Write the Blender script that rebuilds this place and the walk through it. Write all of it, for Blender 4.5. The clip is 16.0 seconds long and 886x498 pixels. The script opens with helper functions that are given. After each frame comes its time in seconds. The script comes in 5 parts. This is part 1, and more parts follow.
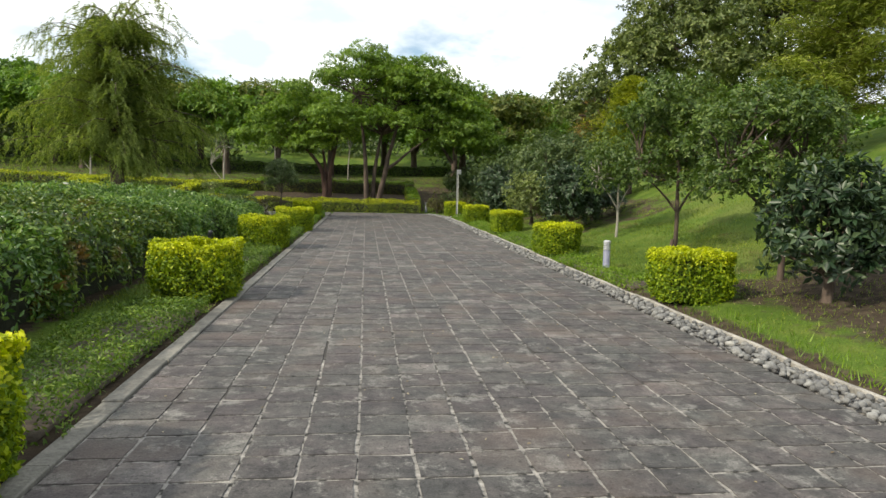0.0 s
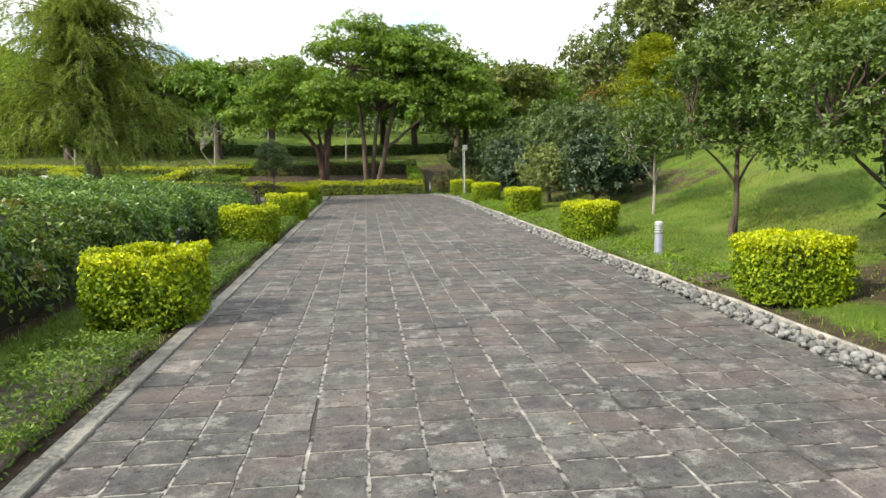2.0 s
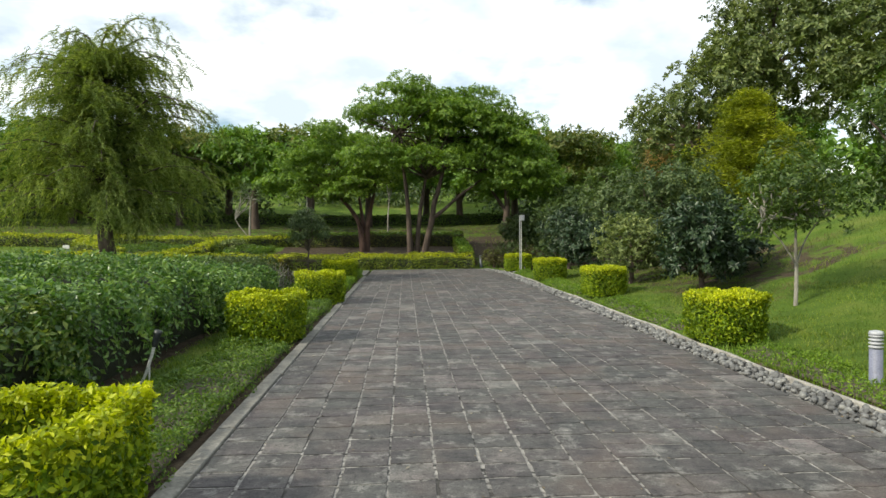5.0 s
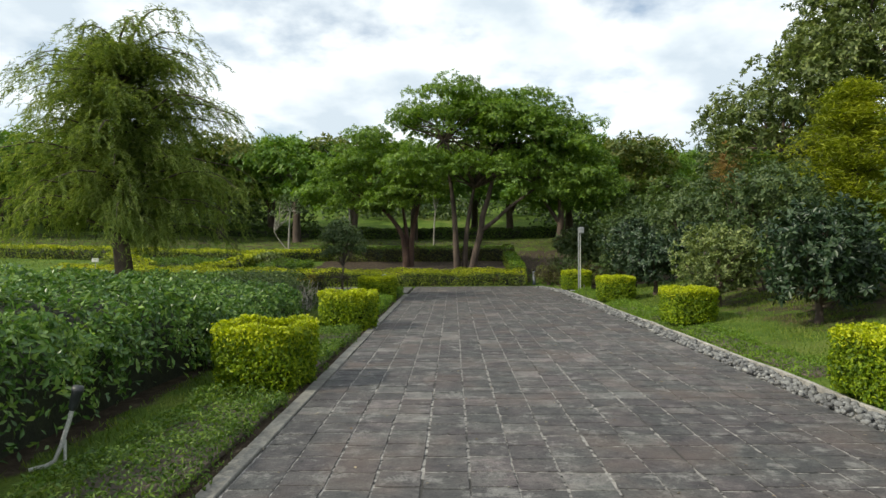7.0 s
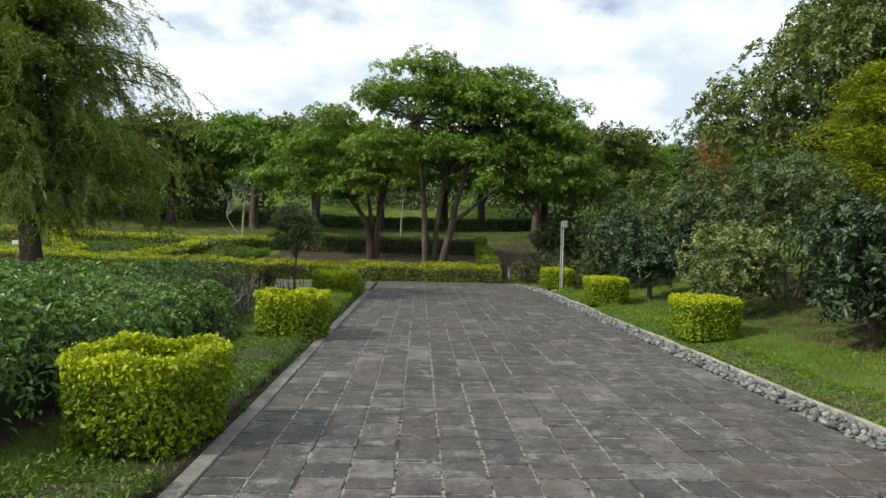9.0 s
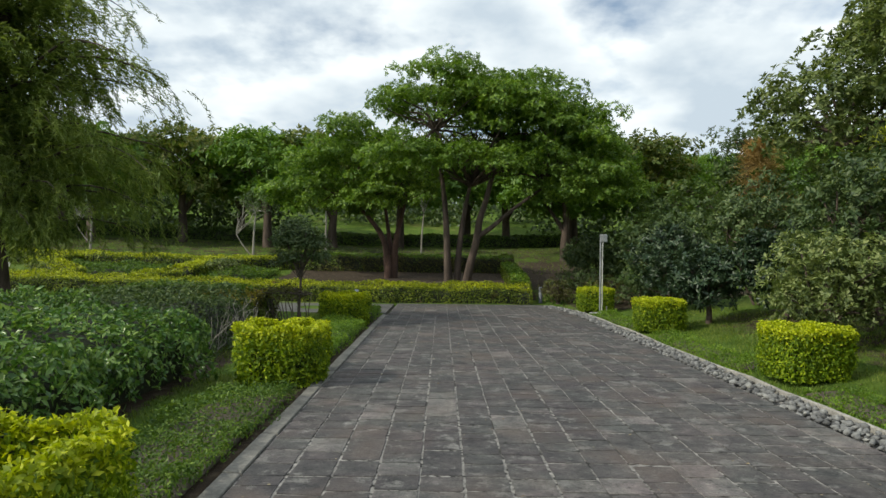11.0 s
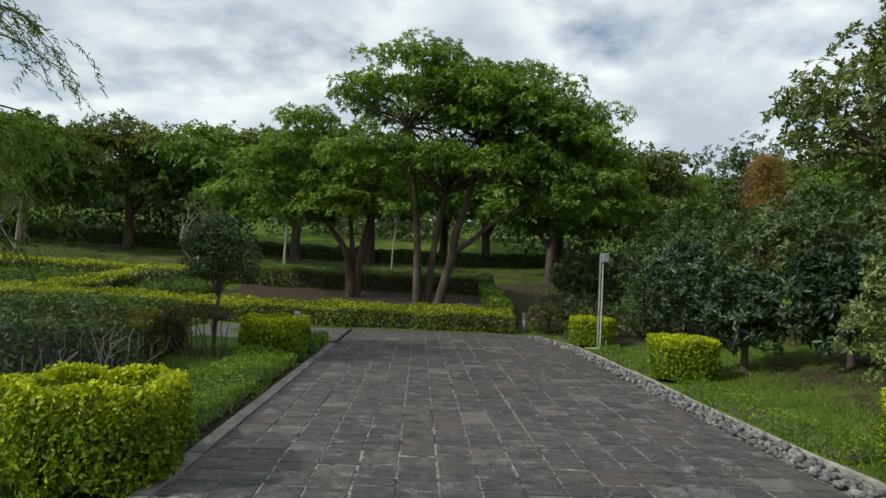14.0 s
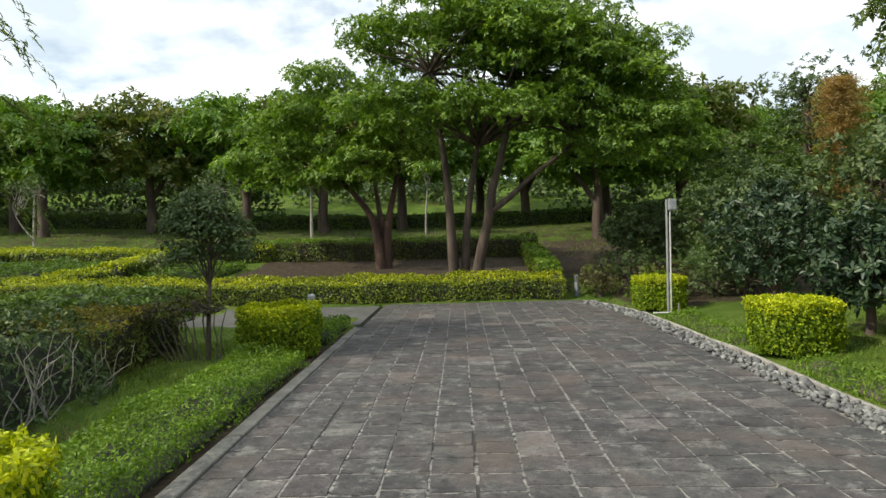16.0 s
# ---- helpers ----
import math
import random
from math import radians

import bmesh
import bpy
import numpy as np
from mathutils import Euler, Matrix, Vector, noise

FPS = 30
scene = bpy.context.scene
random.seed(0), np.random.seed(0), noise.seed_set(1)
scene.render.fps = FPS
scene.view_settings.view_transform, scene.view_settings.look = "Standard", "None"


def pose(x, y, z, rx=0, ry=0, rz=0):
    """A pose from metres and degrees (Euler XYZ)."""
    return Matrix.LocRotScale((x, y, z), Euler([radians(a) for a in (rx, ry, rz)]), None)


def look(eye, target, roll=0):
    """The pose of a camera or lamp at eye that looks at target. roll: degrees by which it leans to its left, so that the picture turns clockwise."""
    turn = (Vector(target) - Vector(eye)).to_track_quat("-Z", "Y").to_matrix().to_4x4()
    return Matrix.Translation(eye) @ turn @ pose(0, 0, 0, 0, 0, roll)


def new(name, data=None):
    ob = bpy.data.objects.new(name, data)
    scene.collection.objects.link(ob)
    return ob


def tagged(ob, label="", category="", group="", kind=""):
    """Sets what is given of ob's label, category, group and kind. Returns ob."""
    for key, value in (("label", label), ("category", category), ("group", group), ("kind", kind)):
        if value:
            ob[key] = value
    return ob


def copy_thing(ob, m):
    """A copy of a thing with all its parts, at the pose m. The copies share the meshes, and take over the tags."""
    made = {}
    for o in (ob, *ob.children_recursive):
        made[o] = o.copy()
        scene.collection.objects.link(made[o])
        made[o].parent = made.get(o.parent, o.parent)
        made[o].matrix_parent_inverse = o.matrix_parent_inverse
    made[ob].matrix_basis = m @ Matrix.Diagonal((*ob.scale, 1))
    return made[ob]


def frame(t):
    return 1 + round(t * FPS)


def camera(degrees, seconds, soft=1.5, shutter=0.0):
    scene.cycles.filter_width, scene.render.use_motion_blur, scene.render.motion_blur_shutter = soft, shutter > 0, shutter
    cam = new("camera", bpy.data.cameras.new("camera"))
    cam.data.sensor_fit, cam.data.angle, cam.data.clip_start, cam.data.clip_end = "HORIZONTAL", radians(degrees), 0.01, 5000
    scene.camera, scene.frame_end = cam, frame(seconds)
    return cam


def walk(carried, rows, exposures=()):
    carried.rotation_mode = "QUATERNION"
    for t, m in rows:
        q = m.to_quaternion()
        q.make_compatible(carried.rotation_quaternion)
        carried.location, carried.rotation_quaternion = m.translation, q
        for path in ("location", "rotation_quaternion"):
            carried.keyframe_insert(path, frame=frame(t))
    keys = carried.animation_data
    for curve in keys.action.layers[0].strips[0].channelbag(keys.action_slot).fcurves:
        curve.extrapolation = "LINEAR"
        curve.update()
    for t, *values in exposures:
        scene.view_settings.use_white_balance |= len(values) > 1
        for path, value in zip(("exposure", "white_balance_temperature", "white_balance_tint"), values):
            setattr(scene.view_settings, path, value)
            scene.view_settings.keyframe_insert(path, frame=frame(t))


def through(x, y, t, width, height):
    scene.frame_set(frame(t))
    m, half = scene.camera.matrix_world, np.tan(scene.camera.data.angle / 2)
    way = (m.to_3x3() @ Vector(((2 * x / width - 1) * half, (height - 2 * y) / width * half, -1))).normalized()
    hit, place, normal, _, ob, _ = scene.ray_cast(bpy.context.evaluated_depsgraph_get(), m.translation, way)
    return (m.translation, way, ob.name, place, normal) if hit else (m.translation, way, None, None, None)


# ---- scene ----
cam = camera(67.0, 16.0, soft=1.5)
PATH = [
    (0, (-2.375, -0.589, 1.447), (-2.144, 1.389, 1.255), 1.4),
    (0.5, (-2.355, -0.066, 1.423), (-2.087, 1.902, 1.193), -0.3),
    (1, (-2.379, 0.423, 1.461), (-2.165, 2.398, 1.234), -1.9),
    (1.5, (-2.393, 0.874, 1.443), (-2.17, 2.839, 1.145), -2.1),
    (2, (-2.365, 1.416, 1.45), (-2.143, 3.387, 1.191), -0.9),
    (2.5, (-2.412, 1.968, 1.425), (-2.163, 3.94, 1.205), -1.3),
    (3, (-2.441, 2.521, 1.415), (-2.136, 4.471, 1.091), -1.2),
    (3.5, (-2.493, 3.067, 1.436), (-2.243, 5.016, 1.059), -2.8),
    (4, (-2.612, 3.572, 1.446), (-2.519, 5.545, 1.129), -3.0),
    (4.5, (-2.625, 4.075, 1.453), (-2.607, 6.071, 1.332), -1.6),
    (4.7, (-2.608, 4.271, 1.496), (-2.494, 6.267, 1.441), -0.5),
    (6.8, (-2.532, 6.725, 1.511), (-2.496, 8.725, 1.474), 0.2),
    (7, (-2.497, 6.895, 1.482), (-2.527, 8.895, 1.476), -0.3),
    (7.5, (-2.448, 7.487, 1.499), (-2.407, 9.487, 1.483), -0.1),
    (8, (-2.487, 8.047, 1.517), (-2.442, 10.043, 1.415), 1.3),
    (8.5, (-2.464, 8.612, 1.516), (-2.515, 10.611, 1.452), 0.4),
    (9, (-2.575, 9.189, 1.521), (-2.505, 11.187, 1.488), 1.3),
    (9.5, (-2.594, 9.739, 1.526), (-2.611, 11.736, 1.632), -0.7),
    (9.7, (-2.594, 9.983, 1.542), (-2.597, 11.982, 1.559), 0.0),
    (11.8, (-2.515, 12.079, 1.469), (-2.521, 14.079, 1.498), 1.1),
    (12, (-2.481, 12.312, 1.472), (-2.585, 14.308, 1.531), 0.5),
    (12.5, (-2.431, 12.855, 1.488), (-2.493, 14.852, 1.569), 1.2),
    (13, (-2.408, 13.41, 1.521), (-2.397, 15.41, 1.523), 0.4),
    (13.5, (-2.347, 13.944, 1.519), (-2.424, 15.942, 1.55), 0.1),
    (14, (-2.3, 14.487, 1.469), (-2.234, 16.484, 1.547), 2.6),
    (14.5, (-2.266, 15.015, 1.457), (-2.261, 17.014, 1.492), 0.7),
    (15, (-2.259, 15.574, 1.496), (-2.309, 17.573, 1.487), 0.6),
    (15.5, (-2.266, 16.109, 1.523), (-2.336, 18.107, 1.483), -2.0),
    (16, (-2.17, 16.613, 1.532), (-2.22, 18.612, 1.495), -1.5),
]
# seconds, stops, kelvin, tint
EXPOSURE = [(0, 0.22, 6900, 7), (0.5, 0.52, 6900, 7), (1, 0.43, 6900, 7), (1.5, 0.40, 6900, 7), (2, 0.68, 6900, 7), (2.5, 0.70, 6900, 7), (3, 1.04, 6850, 7), (3.5, 0.88, 6850, 6),
            (4, 0.74, 6750, 5), (4.5, 0.35, 6700, 4), (7, -0.05, 6600, 5), (7.5, -0.05, 6600, 5), (8, 0.02, 6600, 5), (8.5, 0.14, 6600, 5), (9, -0.02, 6550, 5), (9.5, -0.16, 6500, 4),
            (12, -0.28, 6450, 4), (12.5, -0.28, 6450, 4), (13, -0.32, 6450, 5), (13.5, -0.35, 6400, 4), (14, -0.5, 6400, 4), (14.5, -0.1, 6500, 5), (15, 0.5, 6800, 8), (15.5, 0.35, 6800, 8), (16, 0.12, 6650, 5)]
walk(cam, [(t, look(eye, target, roll)) for t, eye, target, roll in PATH], EXPOSURE)

# ---- world, sun, exposure ----
SUN_EL, SUN_AZ = 37.0, 243.0            # degrees; azimuth clockwise from +y
world = bpy.data.worlds.new("sky")
scene.world = world
world.use_nodes = True
wn, wl = world.node_tree.nodes, world.node_tree.links
wn.clear()
w_out = wn.new("ShaderNodeOutputWorld")
w_bg = wn.new("ShaderNodeBackground")
w_bg.inputs["Strength"].default_value = 1.0
w_sky = wn.new("ShaderNodeTexSky")
w_sky.sky_type = "NISHITA"
w_sky.sun_disc = False
w_sky.sun_elevation, w_sky.sun_rotation = radians(SUN_EL), radians(SUN_AZ)
w_dim = wn.new("ShaderNodeVectorMath")
w_dim.operation = "SCALE"
w_dim.inputs["Scale"].default_value = 0.15
w_co = wn.new("ShaderNodeTexCoord")
w_sep = wn.new("ShaderNodeSeparateXYZ")
w_lift = wn.new("ShaderNodeMath"); w_lift.operation = "MAXIMUM"; w_lift.inputs[1].default_value = 0.0
w_add = wn.new("ShaderNodeMath"); w_add.operation = "ADD"; w_add.inputs[1].default_value = 0.34
w_div = wn.new("ShaderNodeVectorMath"); w_div.operation = "DIVIDE"
w_com = wn.new("ShaderNodeCombineXYZ")
w_n1 = wn.new("ShaderNodeTexNoise")
w_n1.inputs["Scale"].default_value, w_n1.inputs["Detail"].default_value, w_n1.inputs["Roughness"].default_value = 2.2, 7.0, 0.52
w_n2 = wn.new("ShaderNodeTexNoise")
w_n2.inputs["Scale"].default_value, w_n2.inputs["Detail"].default_value, w_n2.inputs["Roughness"].default_value = 2.1, 6.0, 0.5
w_cov = wn.new("ShaderNodeValToRGB")
w_cov.color_ramp.elements[0].position, w_cov.color_ramp.elements[1].position = 0.34, 0.50
w_shade = wn.new("ShaderNodeValToRGB")
w_shade.color_ramp.elements[0].position, w_shade.color_ramp.elements[1].position = 0.36, 0.60
w_shade.color_ramp.elements[0].color = (1.0, 1.0, 1.0, 1)
w_shade.color_ramp.elements[1].color = (0.49, 0.55, 0.63, 1)
w_gain = wn.new("ShaderNodeVectorMath"); w_gain.operation = "SCALE"; w_gain.inputs["Scale"].default_value = 1.56
w_mix = wn.new("ShaderNodeMix"); w_mix.data_type = "RGBA"
wl.new(w_sky.outputs["Color"], w_dim.inputs[0])
wl.new(w_co.outputs["Generated"], w_sep.inputs[0])
wl.new(w_sep.outputs["Z"], w_lift.inputs[0]); wl.new(w_lift.outputs[0], w_add.inputs[0])
for axis in ("X", "Y", "Z"):
    wl.new(w_add.outputs[0], w_com.inputs[axis])
wl.new(w_co.outputs["Generated"], w_div.inputs[0]); wl.new(w_com.outputs[0], w_div.inputs[1])
wl.new(w_div.outputs[0], w_n1.inputs["Vector"]); wl.new(w_div.outputs[0], w_n2.inputs["Vector"])
wl.new(w_n1.outputs["Fac"], w_cov.inputs["Fac"]); wl.new(w_n2.outputs["Fac"], w_shade.inputs["Fac"])
wl.new(w_shade.outputs["Color"], w_gain.inputs[0])
wl.new(w_cov.outputs["Color"], w_mix.inputs["Factor"])
wl.new(w_dim.outputs[0], w_mix.inputs["A"]); wl.new(w_gain.outputs[0], w_mix.inputs["B"])
wl.new(w_mix.outputs["Result"], w_bg.inputs["Color"]); wl.new(w_bg.outputs[0], w_out.inputs["Surface"])

sun = new("sun", bpy.data.lights.new("sun", "SUN"))
sun.data.energy, sun.data.angle, sun.data.color = 4.0, radians(2.0), (1.0, 0.92, 0.78)
_a, _e = radians(SUN_AZ), radians(SUN_EL)
sun.matrix_world = look((0, 0, 30), (-math.sin(_a) * math.cos(_e), -math.cos(_a) * math.cos(_e), 30 - math.sin(_e)))


# ---- materials ----
def nodes_of(name):
    m = bpy.data.materials.new(name)
    m.use_nodes = True
    n = m.node_tree.nodes
    n.clear()
    return m, n, m.node_tree.links


def ramp(n, l, fac, stops):
    r = n.new("ShaderNodeValToRGB")
    e = r.color_ramp.elements
    while len(e) < len(stops):
        e.new(0.5)
    for el, (p, c) in zip(e, stops):
        el.position, el.color = p, (*c, 1)
    l.new(fac, r.inputs["Fac"])
    return r.outputs["Color"]


def mixc(n, l, fac, a, b, blend="MIX"):
    x = n.new("ShaderNodeMix")
    x.data_type, x.blend_type = "RGBA", blend
    for sock, v in (("Factor", fac), ("A", a), ("B", b)):
        if isinstance(v, (int, float)):
            x.inputs[sock].default_value = v
        elif isinstance(v, tuple):
            x.inputs[sock].default_value = (*v, 1)
        else:
            l.new(v, x.inputs[sock])
    return x.outputs["Result"]


def noise_fac(n, l, vec, scale, detail=4.0, rough=0.55):
    t = n.new("ShaderNodeTexNoise")
    t.inputs["Scale"].default_value, t.inputs["Detail"].default_value, t.inputs["Roughness"].default_value = scale, detail, rough
    l.new(vec, t.inputs["Vector"])
    return t.outputs["Fac"]


def world_co(n):
    return n.new("ShaderNodeNewGeometry").outputs["Position"]


def leaf_mat(name, dark, mid, light, gloss=0.45, through=0.3, patch=0.6, extra=None):
    """Leaf colours by leaf and by patch, some light passing through."""
    m, n, l = nodes_of(name)
    geo = n.new("ShaderNodeNewGeometry")
    c = ramp(n, l, geo.outputs["Random Per Island"], [(0.0, dark), (0.5, mid), (1.0, light)])
    big = noise_fac(n, l, geo.outputs["Position"], patch, 3.0)
    tone = ramp(n, l, big, [(0.3, (0.62, 0.68, 0.6)), (0.7, (1.25, 1.2, 1.1))])
    c = mixc(n, l, 1.0, c, tone, "MULTIPLY")
    if extra:
        sel = ramp(n, l, noise_fac(n, l, geo.outputs["Position"], extra[0], 3.0), [(extra[1], (0, 0, 0)), (extra[1] + 0.08, (1, 1, 1))])
        c = mixc(n, l, sel, c, extra[2])
    p = n.new("ShaderNodeBsdfPrincipled")
    p.inputs["Roughness"].default_value = gloss
    p.inputs["Specular IOR Level"].default_value = 0.4
    l.new(c, p.inputs["Base Color"])
    tr = n.new("ShaderNodeBsdfTranslucent")
    warm = mixc(n, l, 1.0, c, (1.25, 1.3, 0.5), "MULTIPLY")
    l.new(warm, tr.inputs["Color"])
    s = n.new("ShaderNodeMixShader")
    s.inputs[0].default_value = through
    l.new(p.outputs[0], s.inputs[1]); l.new(tr.outputs[0], s.inputs[2])
    o = n.new("ShaderNodeOutputMaterial")
    l.new(s.outputs[0], o.inputs["Surface"])
    return m


def rough_mat(name, stops, scale, detail=6.0, rough=0.85, bump=0.3, bump_scale=None, metal=0.0, spots=None, per_piece=0.0, squash=None):
    """A mottled surface with two scales of variation and relief."""
    m, n, l = nodes_of(name)
    co = world_co(n)
    if squash:
        mp = n.new("ShaderNodeMapping")
        mp.inputs["Scale"].default_value = squash
        l.new(co, mp.inputs["Vector"])
        co = mp.outputs[0]
    f = noise_fac(n, l, co, scale, detail)
    c = ramp(n, l, f, stops)
    fine = noise_fac(n, l, co, scale * 9, 3.0)
    c = mixc(n, l, 1.0, c, ramp(n, l, fine, [(0.3, (0.75, 0.75, 0.75)), (0.7, (1.2, 1.2, 1.2))]), "MULTIPLY")
    if spots:
        sel = ramp(n, l, noise_fac(n, l, co, spots[0], 4.0), [(spots[1], (0, 0, 0)), (spots[1] + spots[3], (1, 1, 1))])
        c = mixc(n, l, sel, c, spots[2])
    if per_piece:
        oi = n.new("ShaderNodeObjectInfo")
        gi = n.new("ShaderNodeNewGeometry")
        ad = n.new("ShaderNodeMath"); ad.operation = "ADD"
        fr = n.new("ShaderNodeMath"); fr.operation = "FRACT"
        l.new(oi.outputs["Random"], ad.inputs[0]); l.new(gi.outputs["Random Per Island"], ad.inputs[1]); l.new(ad.outputs[0], fr.inputs[0])
        lo, hi = 1 - per_piece, 1 + per_piece
        c = mixc(n, l, 1.0, c, ramp(n, l, fr.outputs[0], [(0.0, (lo, lo, lo)), (1.0, (hi, hi, hi * 0.98))]), "MULTIPLY")
    p = n.new("ShaderNodeBsdfPrincipled")
    p.inputs["Roughness"].default_value, p.inputs["Metallic"].default_value = rough, metal
    l.new(c, p.inputs["Base Color"])
    if bump:
        b = n.new("ShaderNodeBump")
        b.inputs["Strength"].default_value, b.inputs["Distance"].default_value = bump, 0.02
        l.new(noise_fac(n, l, co, bump_scale or scale * 5, 5.0), b.inputs["Height"])
        l.new(b.outputs[0], p.inputs["Normal"])
    o = n.new("ShaderNodeOutputMaterial")
    l.new(p.outputs[0], o.inputs["Surface"])
    return m


def stone_paver_mat():
    """Grey basalt slabs: cloudy stains, pale scuffs, lichen, warm rust in places."""
    m, n, l = nodes_of("paver_stone")
    co = world_co(n)
    oi, gi = n.new("ShaderNodeObjectInfo"), n.new("ShaderNodeNewGeometry")
    ad = n.new("ShaderNodeMath"); ad.operation = "ADD"
    fr = n.new("ShaderNodeMath"); fr.operation = "FRACT"
    l.new(oi.outputs["Random"], ad.inputs[0]); l.new(gi.outputs["Random Per Island"], ad.inputs[1]); l.new(ad.outputs[0], fr.inputs[0])
    c = ramp(n, l, noise_fac(n, l, co, 5.5, 8.0, 0.66), [(0.33, (0.046, 0.046, 0.048)), (0.48, (0.073, 0.073, 0.073)), (0.58, (0.094, 0.093, 0.091)), (0.68, (0.135, 0.133, 0.129))])
    c = mixc(n, l, 1.0, c, ramp(n, l, fr.outputs[0], [(0.0, (0.84, 0.84, 0.86)), (0.45, (0.97, 0.97, 0.98)), (0.86, (1.10, 1.09, 1.08)), (0.94, (1.45, 1.44, 1.41)), (1.0, (2.0, 1.98, 1.92))]), "MULTIPLY")
    tint = ramp(n, l, noise_fac(n, l, co, 1.7, 4.0), [(0.35, (0.98, 0.99, 0.97)), (0.5, (1.04, 0.985, 0.98)), (0.65, (1.10, 0.97, 1.0))])
    c = mixc(n, l, 1.0, c, tint, "MULTIPLY")
    big = noise_fac(n, l, co, 0.45, 3.0)
    c = mixc(n, l, 1.0, c, ramp(n, l, big, [(0.35, (0.88, 0.88, 0.89)), (0.65, (1.12, 1.11, 1.09))]), "MULTIPLY")
    scuff = ramp(n, l, noise_fac(n, l, co, 3.8, 10.0, 0.74), [(0.545, (0, 0, 0)), (0.61, (0.8, 0.8, 0.8))])
    dark = ramp(n, l, noise_fac(n, l, co, 2.3, 8.0, 0.7), [(0.36, (0.66, 0.66, 0.67)), (0.46, (1, 1, 1))])
    c = mixc(n, l, 0.7, c, dark, "MULTIPLY")
    c = mixc(n, l, scuff, c, (0.20, 0.195, 0.185))
    flake = ramp(n, l, noise_fac(n, l, co, 17.0, 10.0, 0.72), [(0.37, (0.40, 0.40, 0.41)), (0.43, (0.94, 0.94, 0.94)), (0.57, (1.02, 1.02, 1.02)), (0.64, (1.55, 1.53, 1.5))])
    c = mixc(n, l, 1.0, c, flake, "MULTIPLY")
    chip = ramp(n, l, noise_fac(n, l, co, 36.0, 8.0, 0.72), [(0.38, (0.45, 0.45, 0.46)), (0.43, (1, 1, 1)), (0.58, (1, 1, 1)), (0.63, (1.45, 1.44, 1.41))])
    c = mixc(n, l, 1.0, c, chip, "MULTIPLY")
    speck = ramp(n, l, noise_fac(n, l, co, 46.0, 2.0), [(0.72, (0, 0, 0)), (0.76, (0.8, 0.8, 0.8))])
    c = mixc(n, l, speck, c, (0.30, 0.29, 0.27))
    rust = ramp(n, l, noise_fac(n, l, co, 1.15, 6.0), [(0.51, (0, 0, 0)), (0.68, (0.6, 0.6, 0.6))])
    c = mixc(n, l, rust, c, (0.118, 0.09, 0.078))
    grain = ramp(n, l, noise_fac(n, l, co, 90.0, 3.0), [(0.3, (0.72, 0.72, 0.72)), (0.7, (1.28, 1.28, 1.28))])
    c = mixc(n, l, 1.0, c, grain, "MULTIPLY")
    p = n.new("ShaderNodeBsdfPrincipled")
    p.inputs["Roughness"].default_value = 0.72
    p.inputs["Specular IOR Level"].default_value = 0.35
    l.new(c, p.inputs["Base Color"])
    b = n.new("ShaderNodeBump")
    b.inputs["Strength"].default_value, b.inputs["Distance"].default_value = 0.8, 0.009
    l.new(noise_fac(n, l, co, 22.0, 7.0, 0.66), b.inputs["Height"])
    l.new(b.outputs[0], p.inputs["Normal"])
    o = n.new("ShaderNodeOutputMaterial")
    l.new(p.outputs[0], o.inputs["Surface"])
    return m


def ground_mat():
    """Lawn with bare earth where the attribute says so, and painted tree shade in one patch."""
    m, n, l = nodes_of("lawn_soil_and_shade")
    co = world_co(n)
    g = ramp(n, l, noise_fac(n, l, co, 1.3, 6.0), [(0.25, (0.045, 0.082, 0.012)), (0.5, (0.088, 0.148, 0.022)), (0.78, (0.16, 0.195, 0.042))])
    g = mixc(n, l, 1.0, g, ramp(n, l, noise_fac(n, l, co, 38.0, 4.0, 0.7), [(0.3, (0.5, 0.55, 0.5)), (0.7, (1.35, 1.3, 1.2))]), "MULTIPLY")
    g = mixc(n, l, ramp(n, l, noise_fac(n, l, co, 0.35, 3.0), [(0.55, (0, 0, 0)), (0.75, (0.55, 0.55, 0.55))]), g, (0.17, 0.17, 0.055))
    s = ramp(n, l, noise_fac(n, l, co, 7.0, 7.0, 0.65), [(0.3, (0.030, 0.022, 0.016)), (0.55, (0.068, 0.052, 0.036)), (0.75, (0.14, 0.112, 0.078))])
    at = n.new("ShaderNodeAttribute")
    at.attribute_name = "soil_and_shade"
    nz = noise_fac(n, l, co, 2.6, 6.0, 0.65)
    ma = n.new("ShaderNodeMath"); ma.operation = "ADD"
    l.new(at.outputs["Fac"], ma.inputs[0]); l.new(nz, ma.inputs[1])
    fac = ramp(n, l, ma.outputs[0], [(0.86, (0, 0, 0)), (1.0, (1, 1, 1))])
    c = mixc(n, l, fac, g, s)
    p = n.new("ShaderNodeBsdfPrincipled")
    p.inputs["Roughness"].default_value = 0.95
    p.inputs["Specular IOR Level"].default_value = 0.15
    l.new(c, p.inputs["Base Color"])
    b = n.new("ShaderNodeBump")
    b.inputs["Strength"].default_value, b.inputs["Distance"].default_value = 0.8, 0.03
    l.new(noise_fac(n, l, co, 30.0, 6.0, 0.7), b.inputs["Height"])
    l.new(b.outputs[0], p.inputs["Normal"])
    o = n.new("ShaderNodeOutputMaterial")
    l.new(p.outputs[0], o.inputs["Surface"])
    return m


